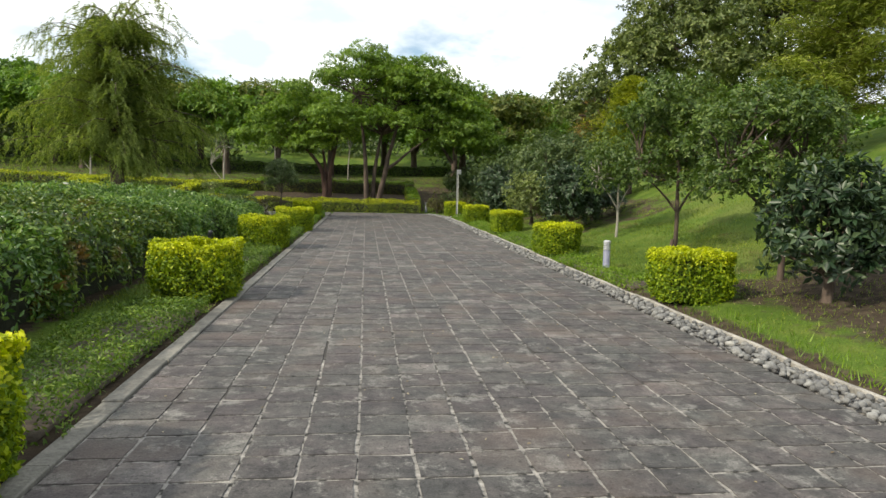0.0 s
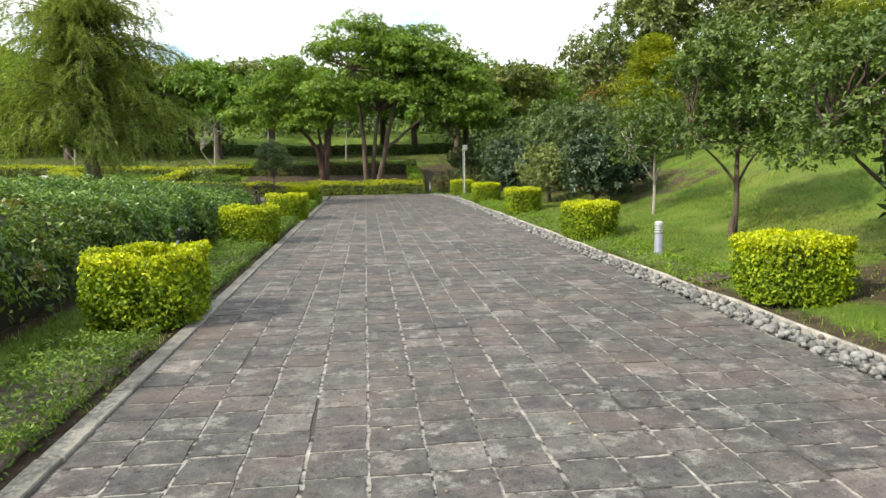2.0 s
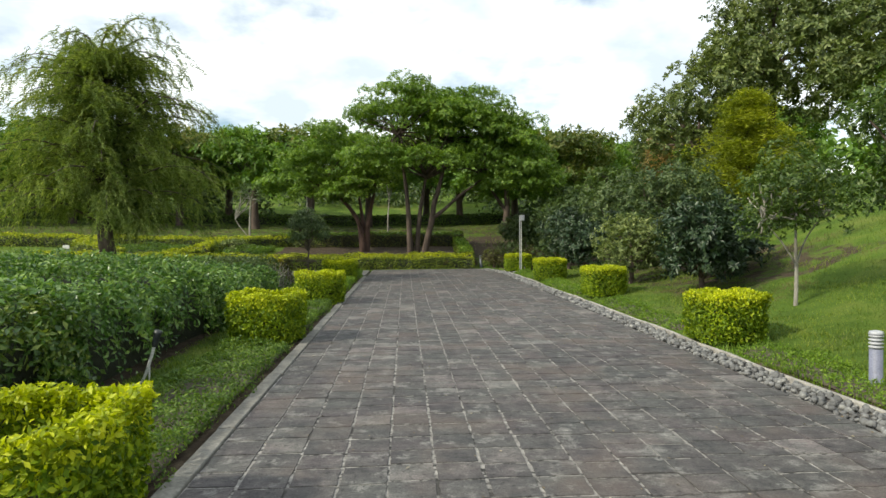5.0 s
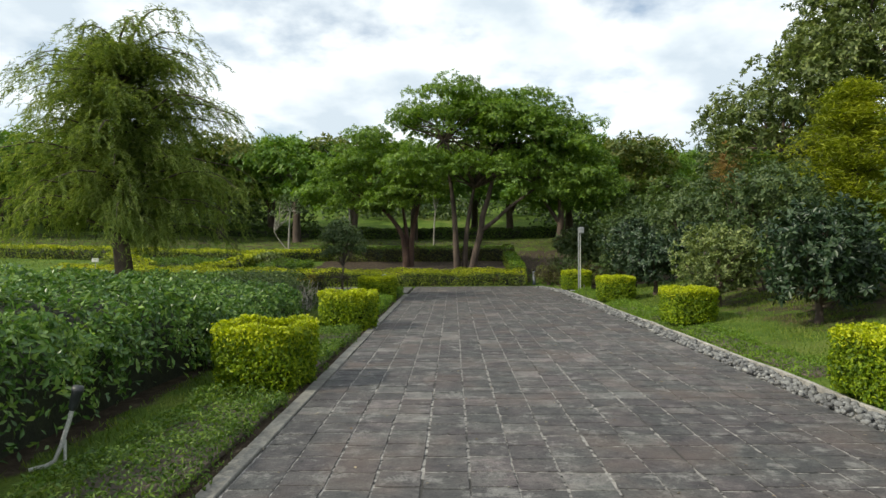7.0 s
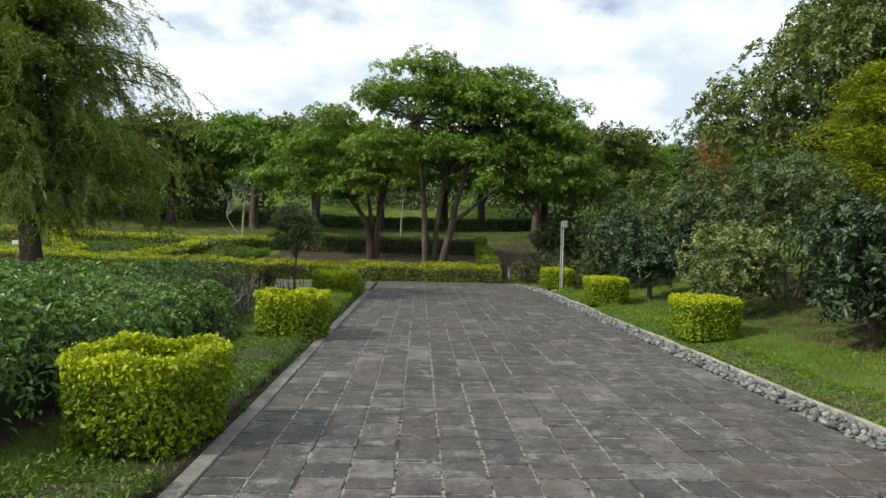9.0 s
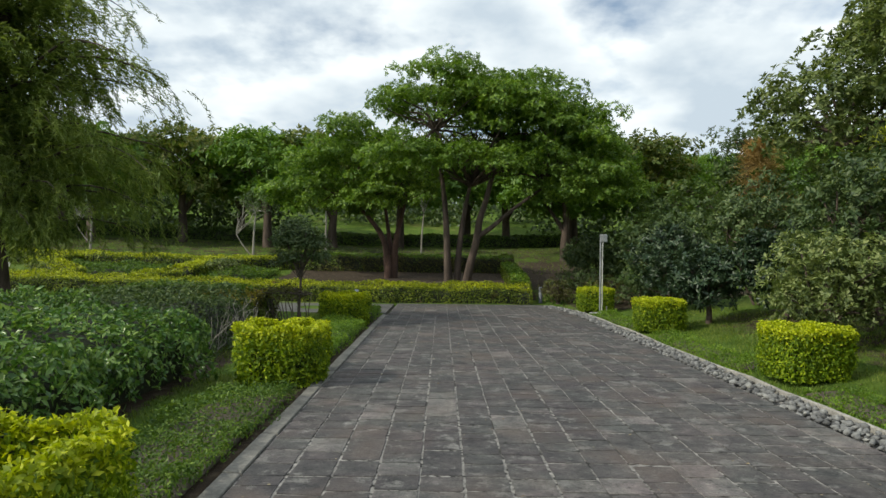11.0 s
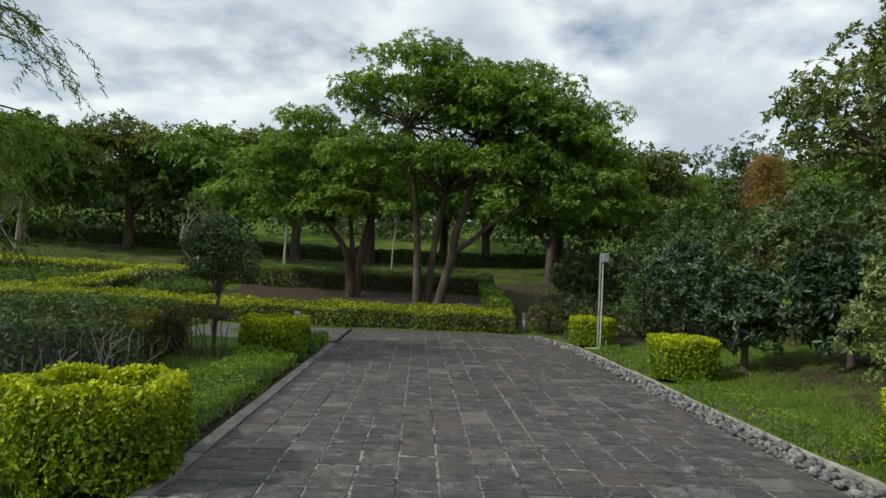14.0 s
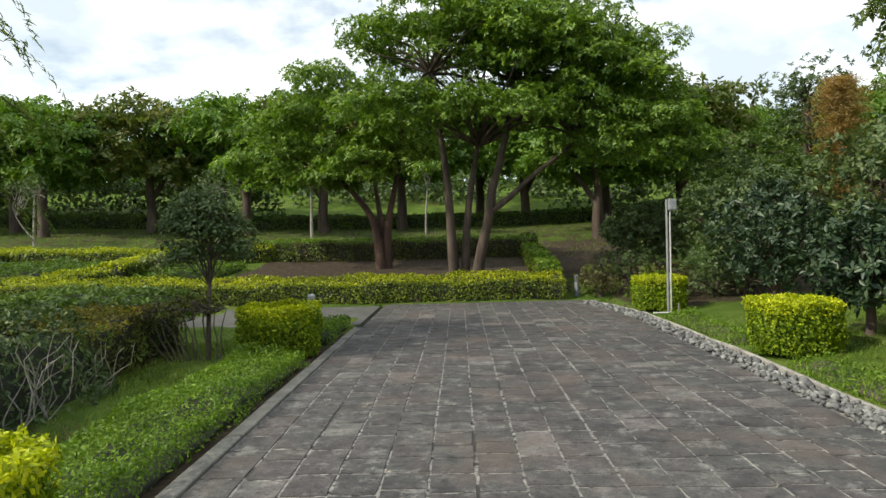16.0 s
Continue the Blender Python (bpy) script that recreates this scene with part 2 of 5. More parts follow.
M_PAVER = stone_paver_mat()
M_GROUND = ground_mat()
M_GROUT = rough_mat("mortar", [(0.40, (0.022, 0.021, 0.020)), (0.47, (0.20, 0.19, 0.178)), (0.7, (0.38, 0.36, 0.335))], 15.0, detail=3.0, bump=0.5, bump_scale=60, spots=(1.6, 0.56, (0.04, 0.037, 0.034), 0.06))
M_KERB = rough_mat("kerb_concrete", [(0.3, (0.13, 0.125, 0.112)), (0.6, (0.22, 0.21, 0.19)), (0.8, (0.31, 0.295, 0.265))], 4.0, bump=0.4, bump_scale=40, per_piece=0.12)
M_EDGE = rough_mat("white_edging", [(0.3, (0.20, 0.19, 0.17)), (0.55, (0.34, 0.32, 0.29)), (0.8, (0.46, 0.44, 0.40))], 5.0, bump=0.4, bump_scale=40)
M_STONE = rough_mat("river_stone", [(0.3, (0.10, 0.10, 0.105)), (0.55, (0.18, 0.18, 0.18)), (0.75, (0.29, 0.285, 0.27))], 6.0, bump=0.3, bump_scale=50, per_piece=0.42)
M_CROSS = rough_mat("cross_path_paving", [(0.3, (0.06, 0.06, 0.056)), (0.55, (0.10, 0.098, 0.09)), (0.8, (0.15, 0.145, 0.135))], 2.0, bump=0.4, bump_scale=30)
M_BARK = rough_mat("bark_brown", [(0.3, (0.035, 0.024, 0.018)), (0.55, (0.085, 0.06, 0.046)), (0.8, (0.15, 0.115, 0.09))], 5.0, bump=0.9, bump_scale=22, squash=(1, 1, 0.25))
M_BARK_RED = rough_mat("bark_red_brown", [(0.3, (0.04, 0.022, 0.016)), (0.55, (0.10, 0.055, 0.04)), (0.8, (0.17, 0.105, 0.08))], 5.0, bump=0.9, bump_scale=22, squash=(1, 1, 0.25))
M_BARK_PALE = rough_mat("bark_pale", [(0.3, (0.16, 0.145, 0.12)), (0.55, (0.29, 0.27, 0.235)), (0.8, (0.42, 0.40, 0.36))], 6.0, bump=0.6, bump_scale=22, squash=(1, 1, 0.3))
M_TWIG = rough_mat("twigs", [(0.3, (0.05, 0.04, 0.03)), (0.7, (0.13, 0.10, 0.08))], 8.0, bump=0.3)
# Near-black core: the shade inside hedges and bushes put into a solid colour.
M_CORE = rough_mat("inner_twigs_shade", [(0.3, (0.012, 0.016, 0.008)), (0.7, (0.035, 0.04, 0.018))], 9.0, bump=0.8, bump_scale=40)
M_PIPE = rough_mat("galvanised_pipe", [(0.3, (0.22, 0.23, 0.235)), (0.7, (0.34, 0.35, 0.355))], 7.0, rough=0.5, bump=0.1, metal=0.3)
M_WHITEPIPE = rough_mat("white_pvc", [(0.3, (0.48, 0.47, 0.45)), (0.7, (0.68, 0.67, 0.64))], 9.0, rough=0.5, bump=0.1)
M_BOLLARD = rough_mat("lavender_grey_paint", [(0.3, (0.15, 0.16, 0.225)), (0.7, (0.21, 0.22, 0.29))], 9.0, rough=0.5, bump=0.1)
M_LOUVRE = rough_mat("white_lamp_rings", [(0.3, (0.34, 0.35, 0.38)), (0.7, (0.46, 0.47, 0.50))], 9.0, rough=0.4, bump=0.05)
M_BLACK = rough_mat("dark_grey_plastic", [(0.3, (0.02, 0.022, 0.025)), (0.7, (0.06, 0.065, 0.07))], 12.0, rough=0.45, bump=0.1)
M_DKBOLLARD = rough_mat("dark_bollard_paint", [(0.3, (0.07, 0.08, 0.10)), (0.7, (0.13, 0.14, 0.16))], 9.0, rough=0.5, bump=0.1)
M_GLASS = rough_mat("frosted_lamp_glass", [(0.3, (0.30, 0.31, 0.32)), (0.7, (0.45, 0.46, 0.47))], 9.0, rough=0.2, bump=0.0)
M_DRY = leaf_mat("dry_leaves", (0.13, 0.09, 0.055), (0.24, 0.19, 0.13), (0.42, 0.37, 0.29), 0.8, 0.1)

# Yellower young tops and greener sides; sunlit tops, shaded sides put into both colours.
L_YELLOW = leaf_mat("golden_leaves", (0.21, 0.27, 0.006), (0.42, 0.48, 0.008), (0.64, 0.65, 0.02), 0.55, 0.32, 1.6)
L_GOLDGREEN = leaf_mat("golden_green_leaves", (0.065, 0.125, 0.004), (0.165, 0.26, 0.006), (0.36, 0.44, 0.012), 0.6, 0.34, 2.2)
# Sides darker than L_HEDGE: shade on the hedge faces put into the leaf colour.
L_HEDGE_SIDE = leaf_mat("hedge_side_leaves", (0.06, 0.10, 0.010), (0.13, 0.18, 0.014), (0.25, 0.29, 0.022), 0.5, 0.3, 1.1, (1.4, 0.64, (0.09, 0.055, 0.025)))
L_TIPS = leaf_mat("yellow_brown_tips", (0.12, 0.12, 0.012), (0.22, 0.20, 0.018), (0.36, 0.30, 0.03), 0.5, 0.3, 1.8, (2.0, 0.55, (0.16, 0.08, 0.03)))
L_DARK = leaf_mat("glossy_dark_leaves", (0.04, 0.098, 0.023), (0.10, 0.20, 0.046), (0.26, 0.37, 0.11), 0.30, 0.3, 0.7)
L_DARK_B = leaf_mat("glossy_mixed_leaves", (0.035, 0.08, 0.015), (0.075, 0.14, 0.026), (0.18, 0.23, 0.04), 0.36, 0.25, 0.9, (1.1, 0.60, (0.20, 0.12, 0.03)))
# Darker copy of L_LOW: hedge shade put into strip leaves; dull ground covers too.
L_STRIP = leaf_mat("shaded_and_dull_low_leaves", (0.04, 0.088, 0.011), (0.088, 0.165, 0.018), (0.17, 0.25, 0.034), 0.5, 0.3, 1.4)
L_LOW = leaf_mat("low_hedge_leaves", (0.07, 0.14, 0.012), (0.13, 0.235, 0.018), (0.23, 0.34, 0.04), 0.5, 0.35, 1.4)
# Tops as sunlit yellow: the sun's brightening is in the leaf colour.
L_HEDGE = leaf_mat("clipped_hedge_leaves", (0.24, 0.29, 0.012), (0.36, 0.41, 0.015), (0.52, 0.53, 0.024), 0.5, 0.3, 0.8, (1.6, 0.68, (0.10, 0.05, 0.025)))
L_HEDGE_DK = leaf_mat("far_hedge_leaves", (0.045, 0.095, 0.014), (0.085, 0.15, 0.022), (0.14, 0.205, 0.036), 0.5, 0.25, 0.8)
L_BROWNHEDGE = leaf_mat("red_brown_hedge_leaves", (0.05, 0.04, 0.02), (0.09, 0.085, 0.025), (0.16, 0.17, 0.03), 0.5, 0.25, 1.2, (1.3, 0.55, (0.13, 0.19, 0.02)))
L_TREE = leaf_mat("broad_tree_leaves", (0.068, 0.14, 0.02), (0.138, 0.24, 0.031), (0.26, 0.37, 0.058), 0.42, 0.34, 0.55)
L_TREE_B = leaf_mat("far_tree_leaves", (0.07, 0.145, 0.02), (0.115, 0.22, 0.03), (0.19, 0.29, 0.046), 0.5, 0.3, 0.3)
L_TREE_O = leaf_mat("flowering_tree_leaves", (0.06, 0.10, 0.02), (0.12, 0.165, 0.03), (0.23, 0.22, 0.07), 0.5, 0.3, 0.35)
L_OLIVE = leaf_mat("olive_grey_leaves", (0.055, 0.085, 0.026), (0.12, 0.165, 0.05), (0.26, 0.30, 0.12), 0.5, 0.28, 0.5)
L_GREY = leaf_mat("grey_green_shrub_leaves", (0.035, 0.066, 0.024), (0.075, 0.12, 0.042), (0.15, 0.195, 0.078), 0.5, 0.25, 0.7)
L_MID = leaf_mat("small_tree_leaves", (0.034, 0.07, 0.014), (0.072, 0.127, 0.026), (0.15, 0.205, 0.053), 0.45, 0.3, 0.8)
L_BIG = leaf_mat("large_dark_leaves", (0.013, 0.032, 0.016), (0.027, 0.056, 0.026), (0.066, 0.10, 0.05), 0.4, 0.12, 1.0)
L_WILLOW = leaf_mat("weeping_needles", (0.10, 0.15, 0.034), (0.185, 0.25, 0.068), (0.31, 0.36, 0.12), 0.6, 0.42, 0.8, (0.6, 0.70, (0.22, 0.15, 0.06)))
L_CYP = leaf_mat("yellow_green_needles", (0.16, 0.20, 0.014), (0.29, 0.33, 0.02), (0.44, 0.46, 0.04), 0.6, 0.35, 0.5)
L_FEATHER = leaf_mat("feathery_green_needles", (0.11, 0.15, 0.02), (0.19, 0.24, 0.04), (0.30, 0.33, 0.08), 0.6, 0.35, 0.5)
L_RUST = leaf_mat("rusty_needles", (0.22, 0.14, 0.06), (0.38, 0.25, 0.11), (0.50, 0.36, 0.18), 0.7, 0.25, 0.6)
L_GRASS = leaf_mat("grass_blades", (0.065, 0.115, 0.014), (0.135, 0.205, 0.024), (0.25, 0.29, 0.06), 0.55, 0.35, 0.9, (0.8, 0.60, (0.17, 0.15, 0.07)))


# ---- shared builders ----
rng = np.random.default_rng(7)


def lerp_table(v, table):
    xs, ys = zip(*table)
    return np.interp(v, xs, ys)


def ground_z(x, y):
    """Height of the land: flat along the path, rising behind the cross path, up a bank to the east, gently to the west."""
    x, y = np.asarray(x, float), np.asarray(y, float)
    far = lerp_table(y, [(32.6, 0.0), (34, 0.40), (36, 0.54), (38, 0.64), (40, 0.90), (42, 1.04), (45, 1.5), (51, 2.05), (60, 3.7), (75, 6.2), (120, 10), (300, 14)])
    bank = lerp_table(x, [(1.4, 0.0), (3.4, 0.24), (5, 0.62), (8, 1.7), (12, 3.0), (20, 5.2), (60, 9)])
    bank = bank * lerp_table(y, [(20, 1.0), (27, 0.75), (34, 0.3), (60, 0.15)])
    west = lerp_table(-x, [(7, 0.0), (14, 0.16), (30, 0.6), (60, 1.4)])
    bed = np.where((x > -4.05) & (x < 1.30) & (y < 32.25), -0.10, -0.012)
    return far + bank + west + bed


def gz(x, y):
    return float(ground_z(x, y))


def mesh_of(name, verts, faces):
    """A mesh from number arrays; all faces have the same corner count."""
    me = bpy.data.meshes.new(name)
    verts, faces = np.asarray(verts, np.float32), np.asarray(faces, np.int32)
    k = faces.shape[1]
    me.vertices.add(len(verts)); me.vertices.foreach_set("co", verts.ravel())
    me.loops.add(faces.size); me.loops.foreach_set("vertex_index", faces.ravel())
    me.polygons.add(len(faces)); me.polygons.foreach_set("loop_start", np.arange(0, faces.size, k, dtype=np.int32))
    me.update(calc_edges=True)
    return me


def flat(me):
    me.polygons.foreach_set("use_smooth", np.zeros(len(me.polygons), bool))
    return me


def add(name, me, mat, parent=None, label="", smooth=False):
    if mat is not None and not me.materials:
        me.materials.append(mat)
    if smooth:
        me.polygons.foreach_set("use_smooth", np.ones(len(me.polygons), bool))
    ob = new(name, me)
    ob.parent = parent
    if label:
        ob["label"] = label
    return ob


def part(name, bm, mat, parent, label="", smooth=False):
    me = bpy.data.meshes.new(name)
    bm.to_mesh(me)
    bm.free()
    return add(name, me, mat, parent, label, smooth)


def thing(name, place, label, category, group="", kind=""):
    ob = new(name)
    ob.empty_display_size = 0.1
    ob.location = place
    return tagged(ob, label, category, group, kind)


def unit(v):
    return v / np.maximum(np.linalg.norm(v, axis=1, keepdims=True), 1e-9)


def leaf_mesh(name, pts, nrm, size, wide=0.55, jitter=0.7, axis=None, axis_mix=0.0, fold=0.1):
    """Folded leaves of two triangles, one at each point, facing about nrm; axis pulls the leaf's length that way."""
    n = len(pts)
    nn = unit(nrm + jitter * rng.normal(size=(n, 3)))
    d = rng.normal(size=(n, 3))
    if axis is not None:
        d = d * (1 - axis_mix) + axis * axis_mix * 2.0
    d = unit(d - nn * np.sum(d * nn, axis=1, keepdims=True))
    w = np.cross(nn, d)
    s = (size * rng.uniform(0.65, 1.3, n))[:, None]
    up = nn * s * fold
    v = np.stack([pts - d * s * 0.5, pts + w * s * wide * 0.5 + up, pts + d * s * 0.5, pts - w * s * wide * 0.5 + up], axis=1).reshape(-1, 3)
    i = np.arange(n)[:, None] * 4
    f = np.concatenate([i + np.array([[0, 2, 1]]), i + np.array([[0, 3, 2]])])
    return mesh_of(name, v, f)


def tubes(name, lines, sides=7):
    """Tapered bent rods: each line is a list of (x, y, z, radius)."""
    vs, fs, base = [], [], 0
    ang = np.linspace(0, 2 * math.pi, sides, endpoint=False)
    for line in lines:
        p = np.array([q[:3] for q in line], float)
        r = np.array([q[3] for q in line], float)
        t = unit(np.gradient(p, axis=0))
        ref = np.array([1.0, 0.0, 0.0]) if abs(t[0][2]) > 0.6 else np.array([0.0, 0.0, 1.0])
        for k in range(len(p)):
            a = ref - t[k] * ref.dot(t[k])
            if np.linalg.norm(a) < 0.05:
                a = np.array([0.3, 1.0, 0.2]) - t[k] * np.array([0.3, 1.0, 0.2]).dot(t[k])
            a /= np.linalg.norm(a)
            b = np.cross(t[k], a)
            wob = 1 + 0.06 * np.sin(ang * 3 + k)
            vs.append(p[k] + r[k] * (np.outer(np.cos(ang) * wob, a) + np.outer(np.sin(ang) * wob, b)))
        for k in range(len(p) - 1):
            for s in range(sides):
                a0, a1 = base + k * sides + s, base + k * sides + (s + 1) % sides
                fs.append((a0, a1, a1 + sides, a0 + sides))
        base += len(p) * sides
    return mesh_of(name, np.concatenate(vs), fs)


def bend(a, b, r0, r1, n=7, wob=0.06, lift=0.0):
    """A slightly crooked limb from a to b."""
    a, b = np.array(a, float), np.array(b, float)
    ln = np.linalg.norm(b - a)
    out = []
    ph = rng.uniform(0, 6.28, 3)
    for k in range(n):
        f = k / (n - 1)
        q = a + (b - a) * f + math.sin(f * math.pi) * ln * wob * np.sin(ph + f * 4)
        q[2] += lift * math.sin(f * math.pi) * ln
        out.append((*q, r0 + (r1 - r0) * f))
    return out


def clump_points(centres, radii, per, low=-0.35, fill=0.55):
    """Points in the outer shells of many clumps, fewer on their undersides. radii: (n, 3)."""
    pts, nrm = [], []
    for c, r, k in zip(centres, radii, per):
        u = unit(rng.normal(size=(int(k), 3)))
        u[:, 2] = np.where(u[:, 2] < low, -u[:, 2] * rng.uniform(0, 1, len(u)), u[:, 2])
        u = unit(u)
        rr = fill + (1.08 - fill) * rng.uniform(0, 1, (len(u), 1)) ** 0.6
        lump = 1 + 0.18 * np.sin(u[:, :1] * 7 + c[0] * 3) * np.sin(u[:, 1:2] * 6 + c[1] * 5)
        pts.append(np.asarray(c) + u * np.asarray(r) * rr * lump)
        nrm.append(u + np.array([0, 0, 0.55]))
    return np.concatenate(pts), np.concatenate(nrm)


def crown_clumps(envelopes, spread=1.0, low=-0.35):
    """Clump centres over the upper shells of ellipsoids: (centre, radii, count, clump radius, flatness)."""
    cs, rs = [], []
    for c, r, count, cr, flat in envelopes:
        u = unit(rng.normal(size=(count, 3)))
        u[:, 2] = np.where(u[:, 2] < low, -u[:, 2] * 0.5, u[:, 2])
        depth = rng.uniform(0.62, 0.98, (count, 1))
        p = np.asarray(c) + u * np.asarray(r) * depth * spread
        k = cr * rng.uniform(0.65, 1.3, (count, 1))
        cs.append(p)
        rs.append(np.concatenate([k, k, k * flat], axis=1))
    return np.concatenate(cs), np.concatenate(rs)


def limbs_to(centres, fork, r0, count, r1=0.012):
    """Branches from a fork point out to some of the clumps."""
    pick = rng.choice(len(centres), min(count, len(centres)), replace=False)
    return [bend(fork, centres[i], r0 * rng.uniform(0.6, 1.0), r1, 8, 0.07, 0.05) for i in pick]


def rosette_mesh(name, centres, radii, total, per, length, wide=0.42, low=-0.3, flare=0.45):
    """Leaves in whorls at twig ends over the upper shells of flattened pads; per leaves a whorl."""
    share = radii[:, 0] ** 2
    count = np.maximum(4, total / per * share / share.sum()).astype(int)
    idx = np.repeat(np.arange(len(centres)), count)
    k = len(idx)
    u = unit(rng.normal(size=(k, 3)))
    u[:, 2] = np.where(u[:, 2] < low, -u[:, 2] * rng.uniform(0.1, 1, k), u[:, 2])
    u = unit(u)
    c = centres[idx] + u * radii[idx] * (0.62 + 0.46 * rng.uniform(0, 1, (k, 1)) ** 0.7)
    n = unit(unit(u / radii[idx]) + np.array([0, 0, flare]) + 0.35 * rng.normal(size=(k, 3)))
    a = unit(np.cross(n, np.array([0.31, 0.87, 0.38])))
    b = np.cross(n, a)
    az = (np.arange(per) * (2 * math.pi / per))[None, :] + rng.uniform(0, 6.28, (k, 1)) + rng.normal(size=(k, per)) * 0.3
    el = rng.uniform(-0.25, 0.95, (k, per))
    ca, sa, ce, se = (q[..., None] for q in (np.cos(az), np.sin(az), np.cos(el), np.sin(el)))
    rad = ca * a[:, None] + sa * b[:, None]
    d = (ce * rad + se * n[:, None]).reshape(-1, 3)
    m = (ce * n[:, None] - se * rad).reshape(-1, 3)
    base = np.repeat(c, per, axis=0)
    ln = (length * rng.uniform(0.6, 1.25, k * per))[:, None]
    w = np.cross(m, d) * ln * wide * 0.5
    v = np.stack([base + d * ln * 0.08, base + d * ln * 0.55 + w + m * ln * 0.07, base + d * ln - m * ln * 0.14, base + d * ln * 0.55 - w + m * ln * 0.07], axis=1).reshape(-1, 3)
    i = np.arange(k * per)[:, None] * 4
    return mesh_of(name, v, np.concatenate([i + np.array([[0, 2, 1]]), i + np.array([[0, 3, 2]])]))


def make_tree(name, x, y, label, category, stems, envelopes, leaves, leaf_size, mat, bark, wide=0.5, limb_r=0.05, limbs=14, group="", fork=None, z=None, fill=0.5, jitter=0.55, low=-0.35, whorl=0, gaps=()):
    """stems and envelopes are relative to the tree's foot. Returns the thing."""
    foot = thing(name, (x, y, gz(x, y) if z is None else z), label, category, group)
    cs, rs = crown_clumps(envelopes, 1.0, low)
    for hx, hz, hr, hh in gaps:
        keep = ((cs[:, 0] - hx) / hr) ** 2 + ((cs[:, 2] - hz) / hh) ** 2 > 1
        cs, rs = cs[keep], rs[keep]
    vol = rs[:, 0] ** 2
    per = np.maximum(20, leaves * vol / vol.sum())
    lines = list(stems)
    forks = [fork] if fork else [s[-1][:3] for s in stems]
    for f in forks:
        near = cs[np.argsort(np.linalg.norm(cs - np.array(f), axis=1))[: max(limbs, int(len(cs) * 1.2 / len(forks)))]]
        lines += limbs_to(near, f, limb_r, limbs)
    add("trunk", tubes("trunk", lines), bark, foot, smooth=True)
    if whorl:
        leafage = rosette_mesh("crown", cs, rs, leaves, whorl, leaf_size, wide, low)
    else:
        pts, nrm = clump_points(cs, rs, per, low, fill)
        leafage = leaf_mesh("crown", pts, nrm, leaf_size, wide, jitter)
    add("crown", leafage, mat, foot)
    return foot


def stem(*pts):
    """A trunk through the given (x, y, z, radius), smoothed."""
    p = np.array(pts, float)
    k = np.arange(len(p))
    q = np.linspace(0, len(p) - 1, (len(p) - 1) * 3 + 1)
    sm = np.stack([np.interp(q, k, p[:, i]) for i in range(4)], axis=1)
    for _ in range(2):
        sm[1:-1] = (sm[:-2] + 2 * sm[1:-1] + sm[2:]) / 4
    return [tuple(s) for s in sm]


def grid_faces(nu, nv):
    i = np.arange(nu * nv).reshape(nu, nv)
    return np.stack([i[:-1, :-1], i[1:, :-1], i[1:, 1:], i[:-1, 1:]], axis=-1).reshape(-1, 4)


